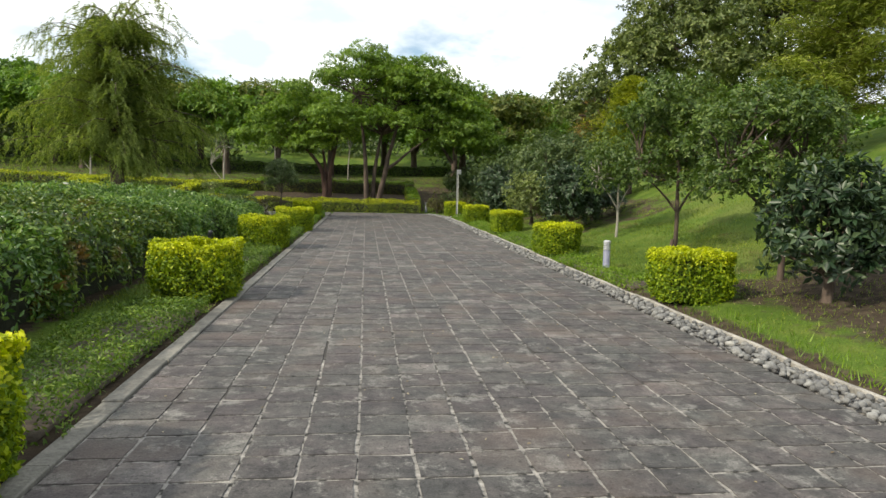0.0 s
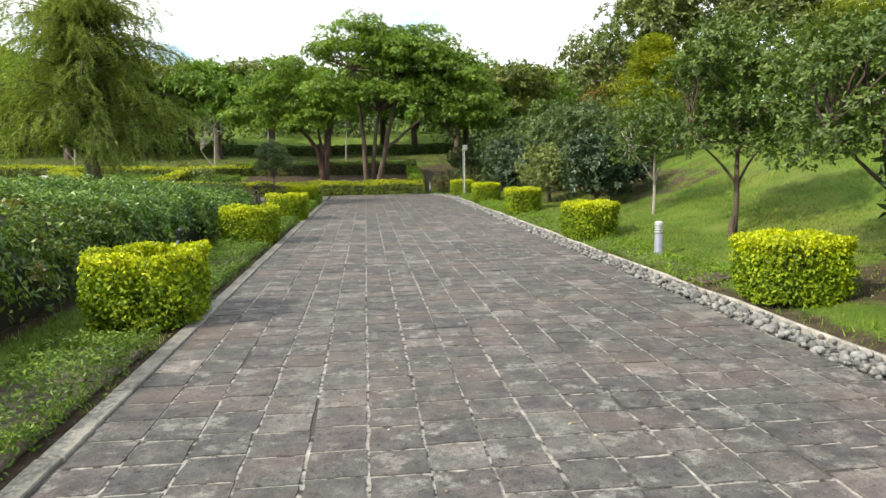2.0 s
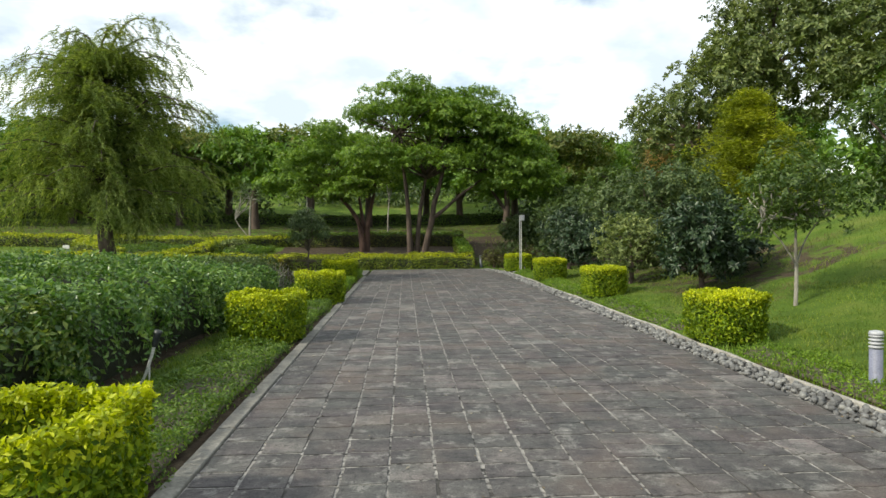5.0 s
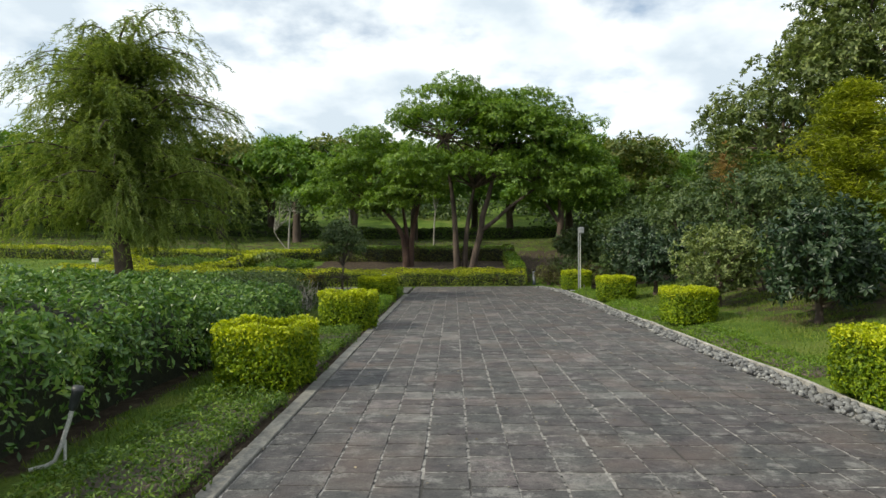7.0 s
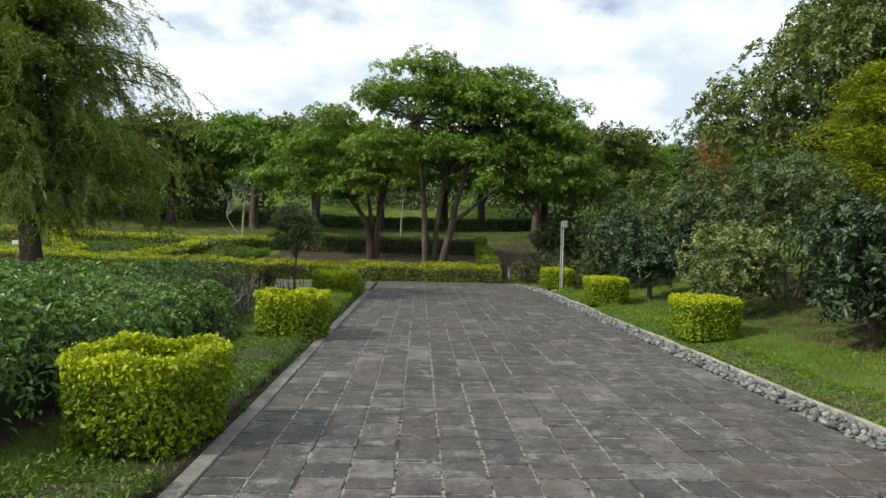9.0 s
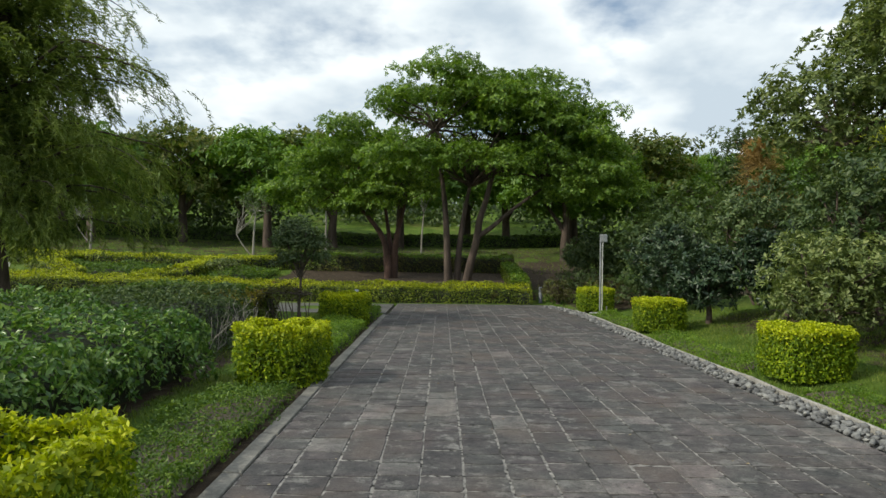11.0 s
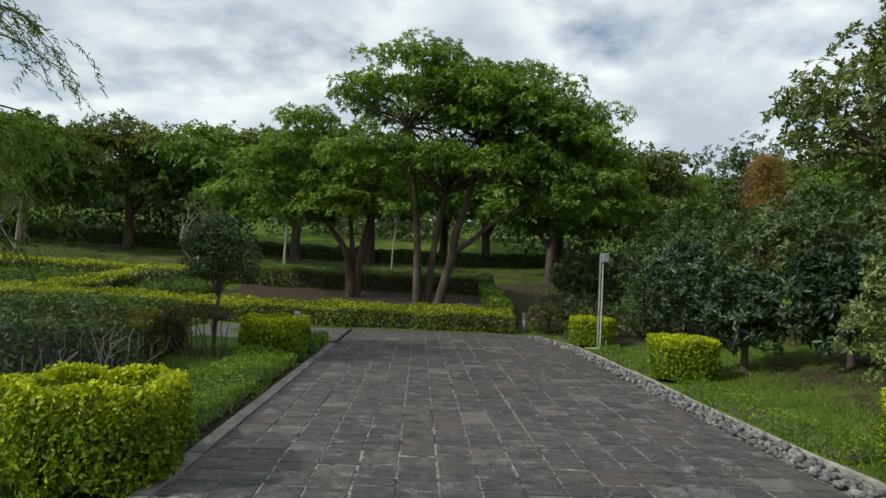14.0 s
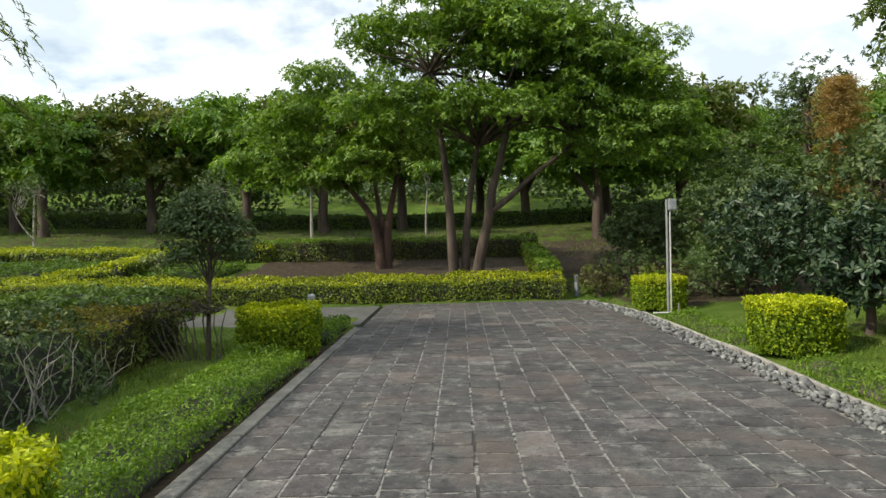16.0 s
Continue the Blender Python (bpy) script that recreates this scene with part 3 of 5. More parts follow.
def hedge(name, line, width, height, mat, leaf, density, label, category="hedge", wave=0.05, group="", kind="", top_bias=0.0, wide=0.55, slope=0.0, dome=0.0, thin=1.0, side=None, face=1.0):
    """A hedge along a line on the ground: solid twig core, near-black for inner shade when tall, and a coat of leaves
    on top and sides.
    """
    p = np.array(line, float)
    seg = np.linalg.norm(np.diff(p, axis=0), axis=1)
    along = np.concatenate([[0], np.cumsum(seg)])
    total = along[-1]
    ob = thing(name, (p[0][0], p[0][1], gz(*p[0])), label, category, group, kind)
    org = np.array(ob.location)

    def place(s, u, h):
        x, y = np.interp(s, along, p[:, 0]), np.interp(s, along, p[:, 1])
        e = 0.05
        tx = np.interp(np.clip(s + e, 0, total), along, p[:, 0]) - np.interp(np.clip(s - e, 0, total), along, p[:, 0])
        ty = np.interp(np.clip(s + e, 0, total), along, p[:, 1]) - np.interp(np.clip(s - e, 0, total), along, p[:, 1])
        ln = np.maximum(np.hypot(tx, ty), 1e-6)
        nx, ny = -ty / ln, tx / ln
        px, py = x + nx * u, y + ny * u
        return np.stack([px, py, ground_z(px, py) + h], axis=-1), np.stack([nx, ny, np.zeros_like(nx)], axis=-1), np.stack([tx / ln, ty / ln, np.zeros_like(nx)], axis=-1)

    def lump(s, u):
        return -dome * np.where(u < 0, face, 1.0) * (2 * u / width) ** 2 + wave * (np.sin(s * 2.3 + u * 3 + p[0][0]) + 0.7 * np.sin(s * 5.1 + u * 4 + 1.3) + 0.5 * np.sin(s * 11.0 - u * 7))

    # core: a solid body; M_CORE paints inner shade where height tops 0.2
    ns = max(3, int(total / 0.4) + 1)
    s = np.linspace(0.04, total - 0.04, ns)
    top = 0.88 if height > 0.3 else 0.3
    prof = [(-0.40, 0.0), (-0.43, 0.5 * top), (-0.40, 0.95 * top), (0.0, top), (0.40, 0.95 * top), (0.43, 0.5 * top), (0.40, 0.0)]
    rows = []
    for u, h in prof:
        rows.append(place(s, np.full(ns, u * (width - 2 * slope * h)), h * height + (lump(s, u * width) if h > 0.75 * top and height > 0.2 else 0))[0])
    v = np.stack(rows, axis=1)
    f = grid_faces(ns, len(prof))
    verts = v.reshape(-1, 3) - org
    caps = []
    for k in (0, ns - 1):
        b = k * len(prof)
        caps += [(b, b + 1, b + 5, b + 6), (b + 1, b + 2, b + 4, b + 5), (b + 2, b + 3, b + 4, b + 4)]
    caps = [c for c in caps if len(set(c)) == 4]
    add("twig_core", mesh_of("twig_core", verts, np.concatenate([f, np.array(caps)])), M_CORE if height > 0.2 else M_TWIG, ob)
    # leaves
    pts, nrm = [], []
    areas = [("top", total * width), ("l", total * height), ("r", total * height), ("a", width * height), ("b", width * height)]
    for kind_, area in areas:
        k = int(area * density * (1 + (top_bias if kind_ == "top" else 0)))
        a, b = rng.uniform(0, total, k), rng.uniform(0, 1, k)
        deep = rng.uniform(-0.05, 0.02, k) * (1 + leaf * 10)
        if kind_ == "top":
            u = (b - 0.5) * (width - 2 * slope)
            edge = np.clip(np.abs(b - 0.5) * 2 - 0.85, 0, 1) * height * 0.35
            q, nv, tv = place(a, u, height + lump(a, u) - edge + deep)
            nr = np.zeros_like(q) + np.array([0, 0, 1.0])
        elif kind_ in "lr":
            sg = 1 if kind_ == "l" else -1
            # thin lifts leaves up the sides so the shade-coloured core shows below
            b = b ** thin
            rnd = np.clip(b - 0.85, 0, 1) * width * 0.3
            q, nv, tv = place(a, sg * (width * 0.5 - slope * b) + sg * (deep + (lump(a, 0) + 0.5 * wave * np.sin(b * 9 + a * 3)) * 0.8 - rnd), b * height + lump(a, sg * (0.5 * width - slope)) * b)
            nr = nv * sg + np.array([0, 0, 0.35])
        else:
            sa = np.zeros(k) if kind_ == "a" else np.full(k, total)
            u = (rng.uniform(0, 1, k) - 0.5) * (width - 2 * slope * b)
            q, nv, tv = place(sa, u, b * (height + lump(sa, u)))
            nr = tv * (-1 if kind_ == "a" else 1) + np.array([0, 0, 0.35])
            q = q + nr * np.array([1, 1, 0]) * deep[:, None]
        pts.append(q); nrm.append(nr)
    # Separate leaf colours put sunlit tops and shaded sides on the green hedges.
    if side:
        add("top_growth", leaf_mesh("top_growth", pts[0] - org, nrm[0], leaf, wide, 0.7), mat, ob, "leaves on top, coloured as young and sunlit")
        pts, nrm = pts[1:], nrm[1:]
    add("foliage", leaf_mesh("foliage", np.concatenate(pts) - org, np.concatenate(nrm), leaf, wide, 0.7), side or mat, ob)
    return ob


# ---- ground ----
def lines_of(*runs):
    return np.unique(np.round(np.concatenate([np.arange(a, b, s) for a, b, s in runs]), 3))


gx = lines_of((-700, -100, 100), (-100, -30, 7), (-30, -14, 1), (-14, 14, 0.25), (14, 40, 2), (40, 100, 8), (100, 701, 100))
gy = lines_of((-300, -20, 40), (-20, -6, 1), (-6, 42, 0.25), (42, 90, 1.5), (90, 200, 10), (200, 901, 100))
# sharp steps where the land meets the path's edges
gx = np.unique(np.concatenate([gx, [-4.06, -4.04, 1.29, 1.31]]))
gy = np.unique(np.concatenate([gy, [32.24, 32.26]]))
X, Y = np.meshgrid(gx, gy, indexing="ij")
H = ground_z(X, Y)
off = (X < -4.1) | (X > 1.4) | (Y > 32.2)
H = H + np.where(off & (np.abs(X) < 40) & (Y < 90), 0.018 * np.sin(X * 2.1 + Y) * np.sin(Y * 1.7 - X * 0.6), 0)
me = mesh_of("ground", np.stack([X, Y, H], axis=-1).reshape(-1, 3), grid_faces(len(gx), len(gy)))


def soft_box(x0, x1, y0, y1, e=0.3):
    return np.clip(np.minimum(np.minimum(X - x0, x1 - X), np.minimum(Y - y0, y1 - Y)) / e + 0.5, 0, 1)


soil_and_shade = np.maximum.reduce([
    soft_box(-4.45, -3.9, -20, 27.4, 0.15),
    soft_box(-9.5, -5.5, -20, 21.5, 0.4),
    soft_box(-8.6, 0.5, 33.0, 42.2),
    soft_box(0.7, 3.8, 33.5, 43) * 0.75,
    soft_box(1.2, 1.6, -20, 12, 0.2) * 0.6,
    soft_box(2.2, 6.5, 3.6, 8.6, 1.5) * 0.70,
    # shade under the trees on the littered lawn, painted in as soil colour
    soft_box(-34, 14, 40.5, 50.5, 2.0) * 0.42,
    soft_box(1.1, 7.0, 29.5, 33.5, 1.0) * 0.55,
    soft_box(2.6, 7.0, 16.5, 26.5, 1.5) * 0.48,
    np.full_like(X, 0.18)])
me.attributes.new("soil_and_shade", "FLOAT", "POINT").data.foreach_set("value", soil_and_shade.astype(np.float32).ravel())
tagged(add("ground", me, M_GROUND, smooth=True), "green lawn and bare brown earth rolling up to the trees, some tree shade painted in", "ground", kind="structure")


def slab(name, x0, x1, y0, y1, z0, z1, mat, label, category, kind="structure"):
    bm = bmesh.new()
    bmesh.ops.create_cube(bm, size=1.0, matrix=Matrix.LocRotScale(((x0 + x1) / 2, (y0 + y1) / 2, (z0 + z1) / 2), None, (x1 - x0, y1 - y0, z1 - z0)))
    return tagged(part(name, bm, mat, None), label, category, kind=kind)


# the path's bed of mortar carries the slabs
PITCH, X0, X1, Y0, Y1 = 0.30, -3.90, 0.90, -5.2, 32.0
path_bed = slab("pavement", X0 - 0.002, X1 + 0.002, Y0, Y1, -0.13, -0.0055, M_GROUT, "grey stone slab pavement with pale mortar joints", "pavement")

# ---- clipped golden bushes beside the path ----
def clipped_bush(hollow, seed, label, group):
    """A rounded square drum of small golden leaves; some are hollow in the middle of the top."""
    global rng
    rng = np.random.default_rng(seed)
    ob = thing("clipped_bush", (0, 0, 0), label, "bush", group)
    half, h, pw = 0.50, 0.64, 3.4

    def rad(th):
        return half * (np.abs(np.cos(th)) ** pw + np.abs(np.sin(th)) ** pw) ** (-1 / pw)

    def bulge(th, z):
        return 1 + 0.035 * np.sin(th * 3 + seed) + 0.03 * np.sin(th * 7 + z * 9 + seed) + 0.022 * np.sin(z * 17 + th * 4) + 0.035 * np.sin(th * 23 + 3 * np.sin(z * 21)) * np.sin(z * 38 + th * 5) + 0.02 * np.sin(th * 41 + 2 * np.sin(z * 33)) * np.sin(z * 61 - th * 7) - 0.09 * (1 - np.clip(z / (0.5 * h), 0, 1)) ** 2

    k = 13000
    th, z = rng.uniform(0, 2 * math.pi, k), h * rng.uniform(0.03, 1, k) ** 0.9
    r = rad(th) * bulge(th, z) * rng.uniform(0.80, 1.04, k)
    side = np.stack([r * np.cos(th), r * np.sin(th), z + 0.02 * np.sin(th * 5)], axis=1)
    sn = np.stack([np.cos(th), np.sin(th), np.full(k, 0.45)], axis=1)
    k = 4200
    th = rng.uniform(0, 2 * math.pi, k)
    f = np.sqrt(rng.uniform(0.0, 1.0, k))
    r = rad(th) * bulge(th, h) * f
    dip = 0.24 * np.clip((0.74 - f) / 0.08, 0, 1) if hollow else 0.015 * np.sin(f * 9)
    top = np.stack([r * np.cos(th), r * np.sin(th), h + 0.02 * np.sin(th * 5) + rng.uniform(-0.03, 0.035, k) - dip], axis=1)
    tn = np.zeros((k, 3)) + np.array([0, 0, 1.0])
    # young yellow tops; this split also paints in their sunlit look
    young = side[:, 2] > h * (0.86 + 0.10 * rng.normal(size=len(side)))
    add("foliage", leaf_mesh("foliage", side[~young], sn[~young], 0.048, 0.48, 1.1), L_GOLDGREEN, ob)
    add("top_growth", leaf_mesh("top_growth", np.concatenate([side[young], top]), np.concatenate([sn[young], tn]), 0.047, 0.48, 1.0), L_YELLOW, ob, "yellow young leaves on top, coloured as sunlit")
    nt, nz = 24, 6
    rows = []
    for zz in np.linspace(0.04, h * (0.58 if hollow else 0.92), nz):
        t = np.linspace(0, 2 * math.pi, nt)
        rr = rad(t) * bulge(t, np.full(nt, zz)) * 0.80
        rows.append(np.stack([rr * np.cos(t), rr * np.sin(t), np.full(nt, zz)], axis=1))
    t = np.linspace(0, 2 * math.pi, nt)
    rows.append(np.stack([0.02 * np.cos(t), 0.02 * np.sin(t), np.full(nt, h * (0.58 if hollow else 0.92))], axis=1))
    # solid core in the shade colour, seen through gaps between leaves
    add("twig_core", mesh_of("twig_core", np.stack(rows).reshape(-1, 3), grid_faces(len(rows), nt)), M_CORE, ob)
    stems = []
    for _ in range(16):
        a, q = rng.uniform(0, 6.28), rng.uniform(0.08, 0.40)
        stems.append(bend((q * 0.7 * math.cos(a), q * 0.7 * math.sin(a), -0.03), (q * math.cos(a), q * math.sin(a), 0.25), 0.012, 0.006, 4))
    add("stems", tubes("stems", stems, 5), M_TWIG, ob)
    return ob


G_L, G_R = "clipped bushes on the west edge", "clipped bushes on the east edge"
lab_l = "golden-green clipped drum bush, hollow on top, beside the stone path"
lab_r = "golden-green clipped square bush on the lawn behind the edging"
bush_l = clipped_bush(True, 3, lab_l, G_L)
bush_r = clipped_bush(False, 5, lab_r, G_R)
west = [(-4.47, 2.45), (-4.42, 7.88), (-4.54, 14.15), (-4.42, 19.15), (-4.60, 25.55)]
east = [(1.77, 7.52), (1.70, 13.3), (1.88, 19.45), (1.81, 24.75), (1.68, 29.7)]
for proto, spots, sc in ((bush_l, west, (1.0, 1.0, 1.04)), (bush_r, east, (0.92, 0.92, 0.98))):
    for i, (bx, by) in enumerate(spots):
        m = pose(bx, by, gz(bx, by) + 0.0, 0, 0, (0, 90, 180, 270, 0)[i]) @ Matrix.Diagonal((*sc, 1))
        if i:
            copy_thing(proto, m).matrix_basis = m
        else:
            proto.matrix_basis = m
rng = np.random.default_rng(11)

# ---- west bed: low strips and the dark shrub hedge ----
# Strips beside the tall hedge take the shade-darkened leaves; later ones stay bright.
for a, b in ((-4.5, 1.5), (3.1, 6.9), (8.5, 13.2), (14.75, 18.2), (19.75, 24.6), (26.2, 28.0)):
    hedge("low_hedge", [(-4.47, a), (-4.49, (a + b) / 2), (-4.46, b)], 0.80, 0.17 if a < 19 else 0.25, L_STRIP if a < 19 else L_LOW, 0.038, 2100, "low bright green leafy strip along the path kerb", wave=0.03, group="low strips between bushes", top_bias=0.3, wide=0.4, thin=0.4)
for a, b, w, h, mat, lab in (
        (-5.0, 1.2, 4.6, 1.26, L_DARK, "tall glossy dark green shrub hedge with shaded trunks below"),
        (1.0, 6.6, 4.6, 1.22, L_DARK, "tall glossy dark green shrub hedge with shaded trunks below"),
        (6.3, 10.6, 4.6, 1.10, L_DARK_B, "glossy green shrub hedge mottled with yellow-brown leaves"),
        (10.2, 15.4, 4.6, 1.15, L_DARK, "dense dark green shrub hedge with glossy leaves"),
        (15.0, 19.4, 4.6, 0.92, L_DARK, "dense green shrub hedge with bright new leaves on top")):
    hedge("shrub_hedge", [(-5.22 - w / 2, a), (-5.28 - w / 2, (a + b) / 2), (-5.22 - w / 2, b)], w, h, mat, 0.08, 720, lab, wave=0.085, slope=0.2, face=0.95, dome=0.34, thin=0.3, group="dark hedge along the west bed", wide=0.42)
thin_hedge = hedge("shrub_hedge", [(-7.0, 19.2), (-7.1, 23.6)], 2.6, 0.78, L_GREY, 0.08, 520, "thin grey-green shrub hedge with bare twigs showing", wave=0.08, group="dark hedge along the west bed", wide=0.4, slope=0.4)
for k in range(14):
    sx, sy = rng.uniform(0.95, 1.25), rng.uniform(0.5, 4.2)
    forks = [bend((sx - 0.1, sy, 0.0), (sx + rng.normal() * 0.16, sy + rng.normal() * 0.22, rng.uniform(0.45, 0.76)), 0.008, 0.003, 6, 0.12) for _ in range(3)]
    add("bare_branch", tubes("bare_branch", forks, 5), M_BARK_PALE, thin_hedge, "pale bare branch", True)
hedge("ground_cover", [(-9.6, 24.6), (-9.7, 31.4)], 3.7, 0.50, L_HEDGE_DK, 0.095, 430, "dark green mounded shrubs beside the cross path", "ground cover", wave=0.07, slope=0.3, dome=0.1)
hedge("shrub_hedge", [(-7.0, 23.4), (-6.9, 26.2)], 1.5, 0.64, L_TIPS, 0.06, 900, "brownish clipped shrub hedge with yellow tips on top", wave=0.06, side=L_BROWNHEDGE, group="dark hedge along the west bed", wide=0.45)

for a, b in ((8.6, 12.6), (14.3, 18.7), (20.2, 24.1), (25.5, 28.5)):
    hedge("low_hedge", [(1.66, a), (1.62, (a + b) / 2), (1.66, b)], 0.46, 0.10, L_LOW, 0.045, 1400, "low loose green plants along the white edging", wave=0.035, group="low plants along the edging", wide=0.35)

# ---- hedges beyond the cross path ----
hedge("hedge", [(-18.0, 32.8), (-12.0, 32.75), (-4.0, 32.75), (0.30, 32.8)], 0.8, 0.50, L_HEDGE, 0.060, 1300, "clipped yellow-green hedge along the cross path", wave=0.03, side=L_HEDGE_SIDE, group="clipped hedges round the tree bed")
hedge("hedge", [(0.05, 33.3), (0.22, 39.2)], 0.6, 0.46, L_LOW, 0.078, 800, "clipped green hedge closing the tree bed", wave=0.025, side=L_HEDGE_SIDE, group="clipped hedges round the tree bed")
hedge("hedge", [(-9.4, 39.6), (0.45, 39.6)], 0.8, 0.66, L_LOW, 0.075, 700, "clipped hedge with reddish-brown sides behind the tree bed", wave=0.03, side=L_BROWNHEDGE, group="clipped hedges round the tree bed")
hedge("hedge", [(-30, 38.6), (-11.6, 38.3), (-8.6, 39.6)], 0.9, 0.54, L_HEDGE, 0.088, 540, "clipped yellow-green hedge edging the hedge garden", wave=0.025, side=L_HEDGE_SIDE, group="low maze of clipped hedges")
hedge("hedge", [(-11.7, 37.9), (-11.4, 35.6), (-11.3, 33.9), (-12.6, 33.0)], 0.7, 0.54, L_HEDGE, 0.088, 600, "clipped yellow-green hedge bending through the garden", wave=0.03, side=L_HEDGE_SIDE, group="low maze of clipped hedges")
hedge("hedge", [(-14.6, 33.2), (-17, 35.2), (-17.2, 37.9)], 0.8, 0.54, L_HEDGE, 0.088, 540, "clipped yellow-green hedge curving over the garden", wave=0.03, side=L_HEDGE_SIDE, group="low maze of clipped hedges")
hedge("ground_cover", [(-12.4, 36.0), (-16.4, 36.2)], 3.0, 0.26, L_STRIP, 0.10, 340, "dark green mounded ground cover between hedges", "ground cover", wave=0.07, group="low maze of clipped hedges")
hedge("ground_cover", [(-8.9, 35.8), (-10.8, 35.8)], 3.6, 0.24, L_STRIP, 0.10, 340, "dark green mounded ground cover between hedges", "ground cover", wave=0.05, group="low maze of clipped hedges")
hedge("hedge", [(-30, 52.0), (-12, 51.0), (14, 51.0)], 1.0, 0.62, L_HEDGE_DK, 0.12, 320, "long dark green hedge across the upper lawn", wave=0.05)

# ---- trees beyond the cross path ----
t1 = make_tree("broad_tree", -4.55, 37.3, "broad-leaved tree with dark red-brown twin stems", "tree",
    [stem((-0.05, 0, -0.1, 0.20), (-0.12, 0, 0.7, 0.15), (-0.22, 0, 1.5, 0.12), (-0.9, 0.1, 2.4, 0.08), (-1.6, 0.2, 3.1, 0.05)),
     stem((0.10, 0.1, -0.1, 0.17), (0.14, 0.1, 0.8, 0.14), (0.20, 0, 1.6, 0.11), (0.5, 0, 2.8, 0.07), (0.7, 0, 4.0, 0.05)),
     stem((0.0, 0.15, 0.9, 0.10), (-0.1, 0.3, 1.7, 0.09), (-0.3, 0.8, 2.8, 0.06))],
    [((-1.4, 0, 4.1), (2.7, 2.4, 1.95), 84, 0.56, 0.6), ((-3.2, 0, 3.1), (1.8, 1.9, 1.1), 40, 0.5, 0.6), ((0.3, -0.7, 3.3), (1.7, 1.7, 1.1), 36, 0.5, 0.6), ((-1.4, -1.0, 2.6), (2.4, 1.5, 0.6), 36, 0.45, 0.6)],
    56000, 0.13, L_TREE, M_BARK_RED, wide=0.42, limbs=16, whorl=8, low=-0.25)
t2 = make_tree("broad_tree", -2.13, 34.1, "spreading broad-leaved tree with several leaning stems", "tree",
    [stem((-0.20, 0, -0.1, 0.16), (-0.24, 0, 0.9, 0.13), (-0.28, 0, 2.0, 0.11), (-0.4, 0, 3.4, 0.08), (-0.7, 0, 5.4, 0.05)),
     stem((0.08, 0.2, -0.1, 0.13), (0.12, 0.2, 1.0, 0.11), (0.25, 0.2, 2.2, 0.09), (0.5, 0.3, 3.5, 0.06)),
     stem((0.36, 0, -0.1, 0.16), (0.52, 0, 0.8, 0.14), (0.78, 0, 1.7, 0.13), (0.80, 0, 2.3, 0.12), (1.05, 0, 2.9, 0.10), (1.5, 0.1, 5.0, 0.06)),
     stem((0.78, 0, 1.75, 0.10), (1.3, -0.1, 2.1, 0.08), (1.8, -0.1, 2.6, 0.06), (3.2, 0, 3.6, 0.04))],
    [((-0.6, 0, 5.75), (2.45, 2.3, 2.2), 92, 0.52, 0.6), ((1.9, 0.3, 5.6), (2.3, 2.3, 1.9), 80, 0.52, 0.6), ((3.9, 0.2, 4.5), (2.2, 2.3, 1.95), 80, 0.54, 0.6), ((3.2, 0.5, 7.2), (0.65, 0.6, 0.45), 9, 0.3, 0.8),
     ((4.5, 0, 3.3), (2.0, 1.9, 1.35), 84, 0.5, 0.6), ((2.6, 0.4, 4.3), (2.2, 1.8, 1.2), 40, 0.5, 0.6), ((0.9, -0.2, 6.1), (1.9, 1.9, 1.75), 54, 0.5, 0.6), ((3.3, 0.0, 5.5), (1.9, 1.9, 1.6), 54, 0.5, 0.6), ((0.8, -1.0, 3.9), (2.5, 1.8, 0.9), 56, 0.46, 0.55), ((-1.3, -0.6, 4.1), (1.9, 1.8, 1.1), 46, 0.48, 0.6)],
    138000, 0.125, L_TREE, M_BARK, wide=0.42, limbs=26, limb_r=0.06, whorl=8, low=-0.25, gaps=[(0.5, 6.0, 0.45, 0.2)])


def back_tree(seed, mat, label, tall=1.0):
    global rng
    rng = np.random.default_rng(seed)
    return make_tree("park_tree", 0, 0, label, "tree",
        [stem((0, 0, -0.3, 0.30), (0.08, 0, 1.0, 0.24), (-0.05, 0, 2.2, 0.20), (0.1, 0, 3.6, 0.13)),
         stem((0.05, 0, 1.6, 0.15), (0.7, 0.2, 2.6, 0.11), (1.4, 0.2, 3.6, 0.06))],
        [((0, 0, 4.2 * tall), (3.4, 3.2, 2.1 * tall), 90, 0.85, 0.62), ((-1.8, -0.6, 2.9), (2.2, 2, 1.0), 34, 0.7, 0.6), ((1.9, -0.4, 2.9), (2.2, 2, 1.0), 34, 0.7, 0.6), ((0, -1.0, 2.6), (2.4, 1.6, 0.7), 22, 0.7, 0.6)],
        11500, 0.30, mat, M_BARK, wide=0.48, limbs=14, whorl=6, low=-0.3, group="trees on the upper lawn", z=0.0)


lab_a, lab_b = "dense green broad-leaved tree on the upper lawn", "broad-leaved tree flecked with reddish flower heads"
pa, pb, pc = back_tree(21, L_TREE_B, lab_a), back_tree(22, L_TREE_O, lab_b, 1.05), back_tree(23, L_TREE_B, lab_a, 0.95)
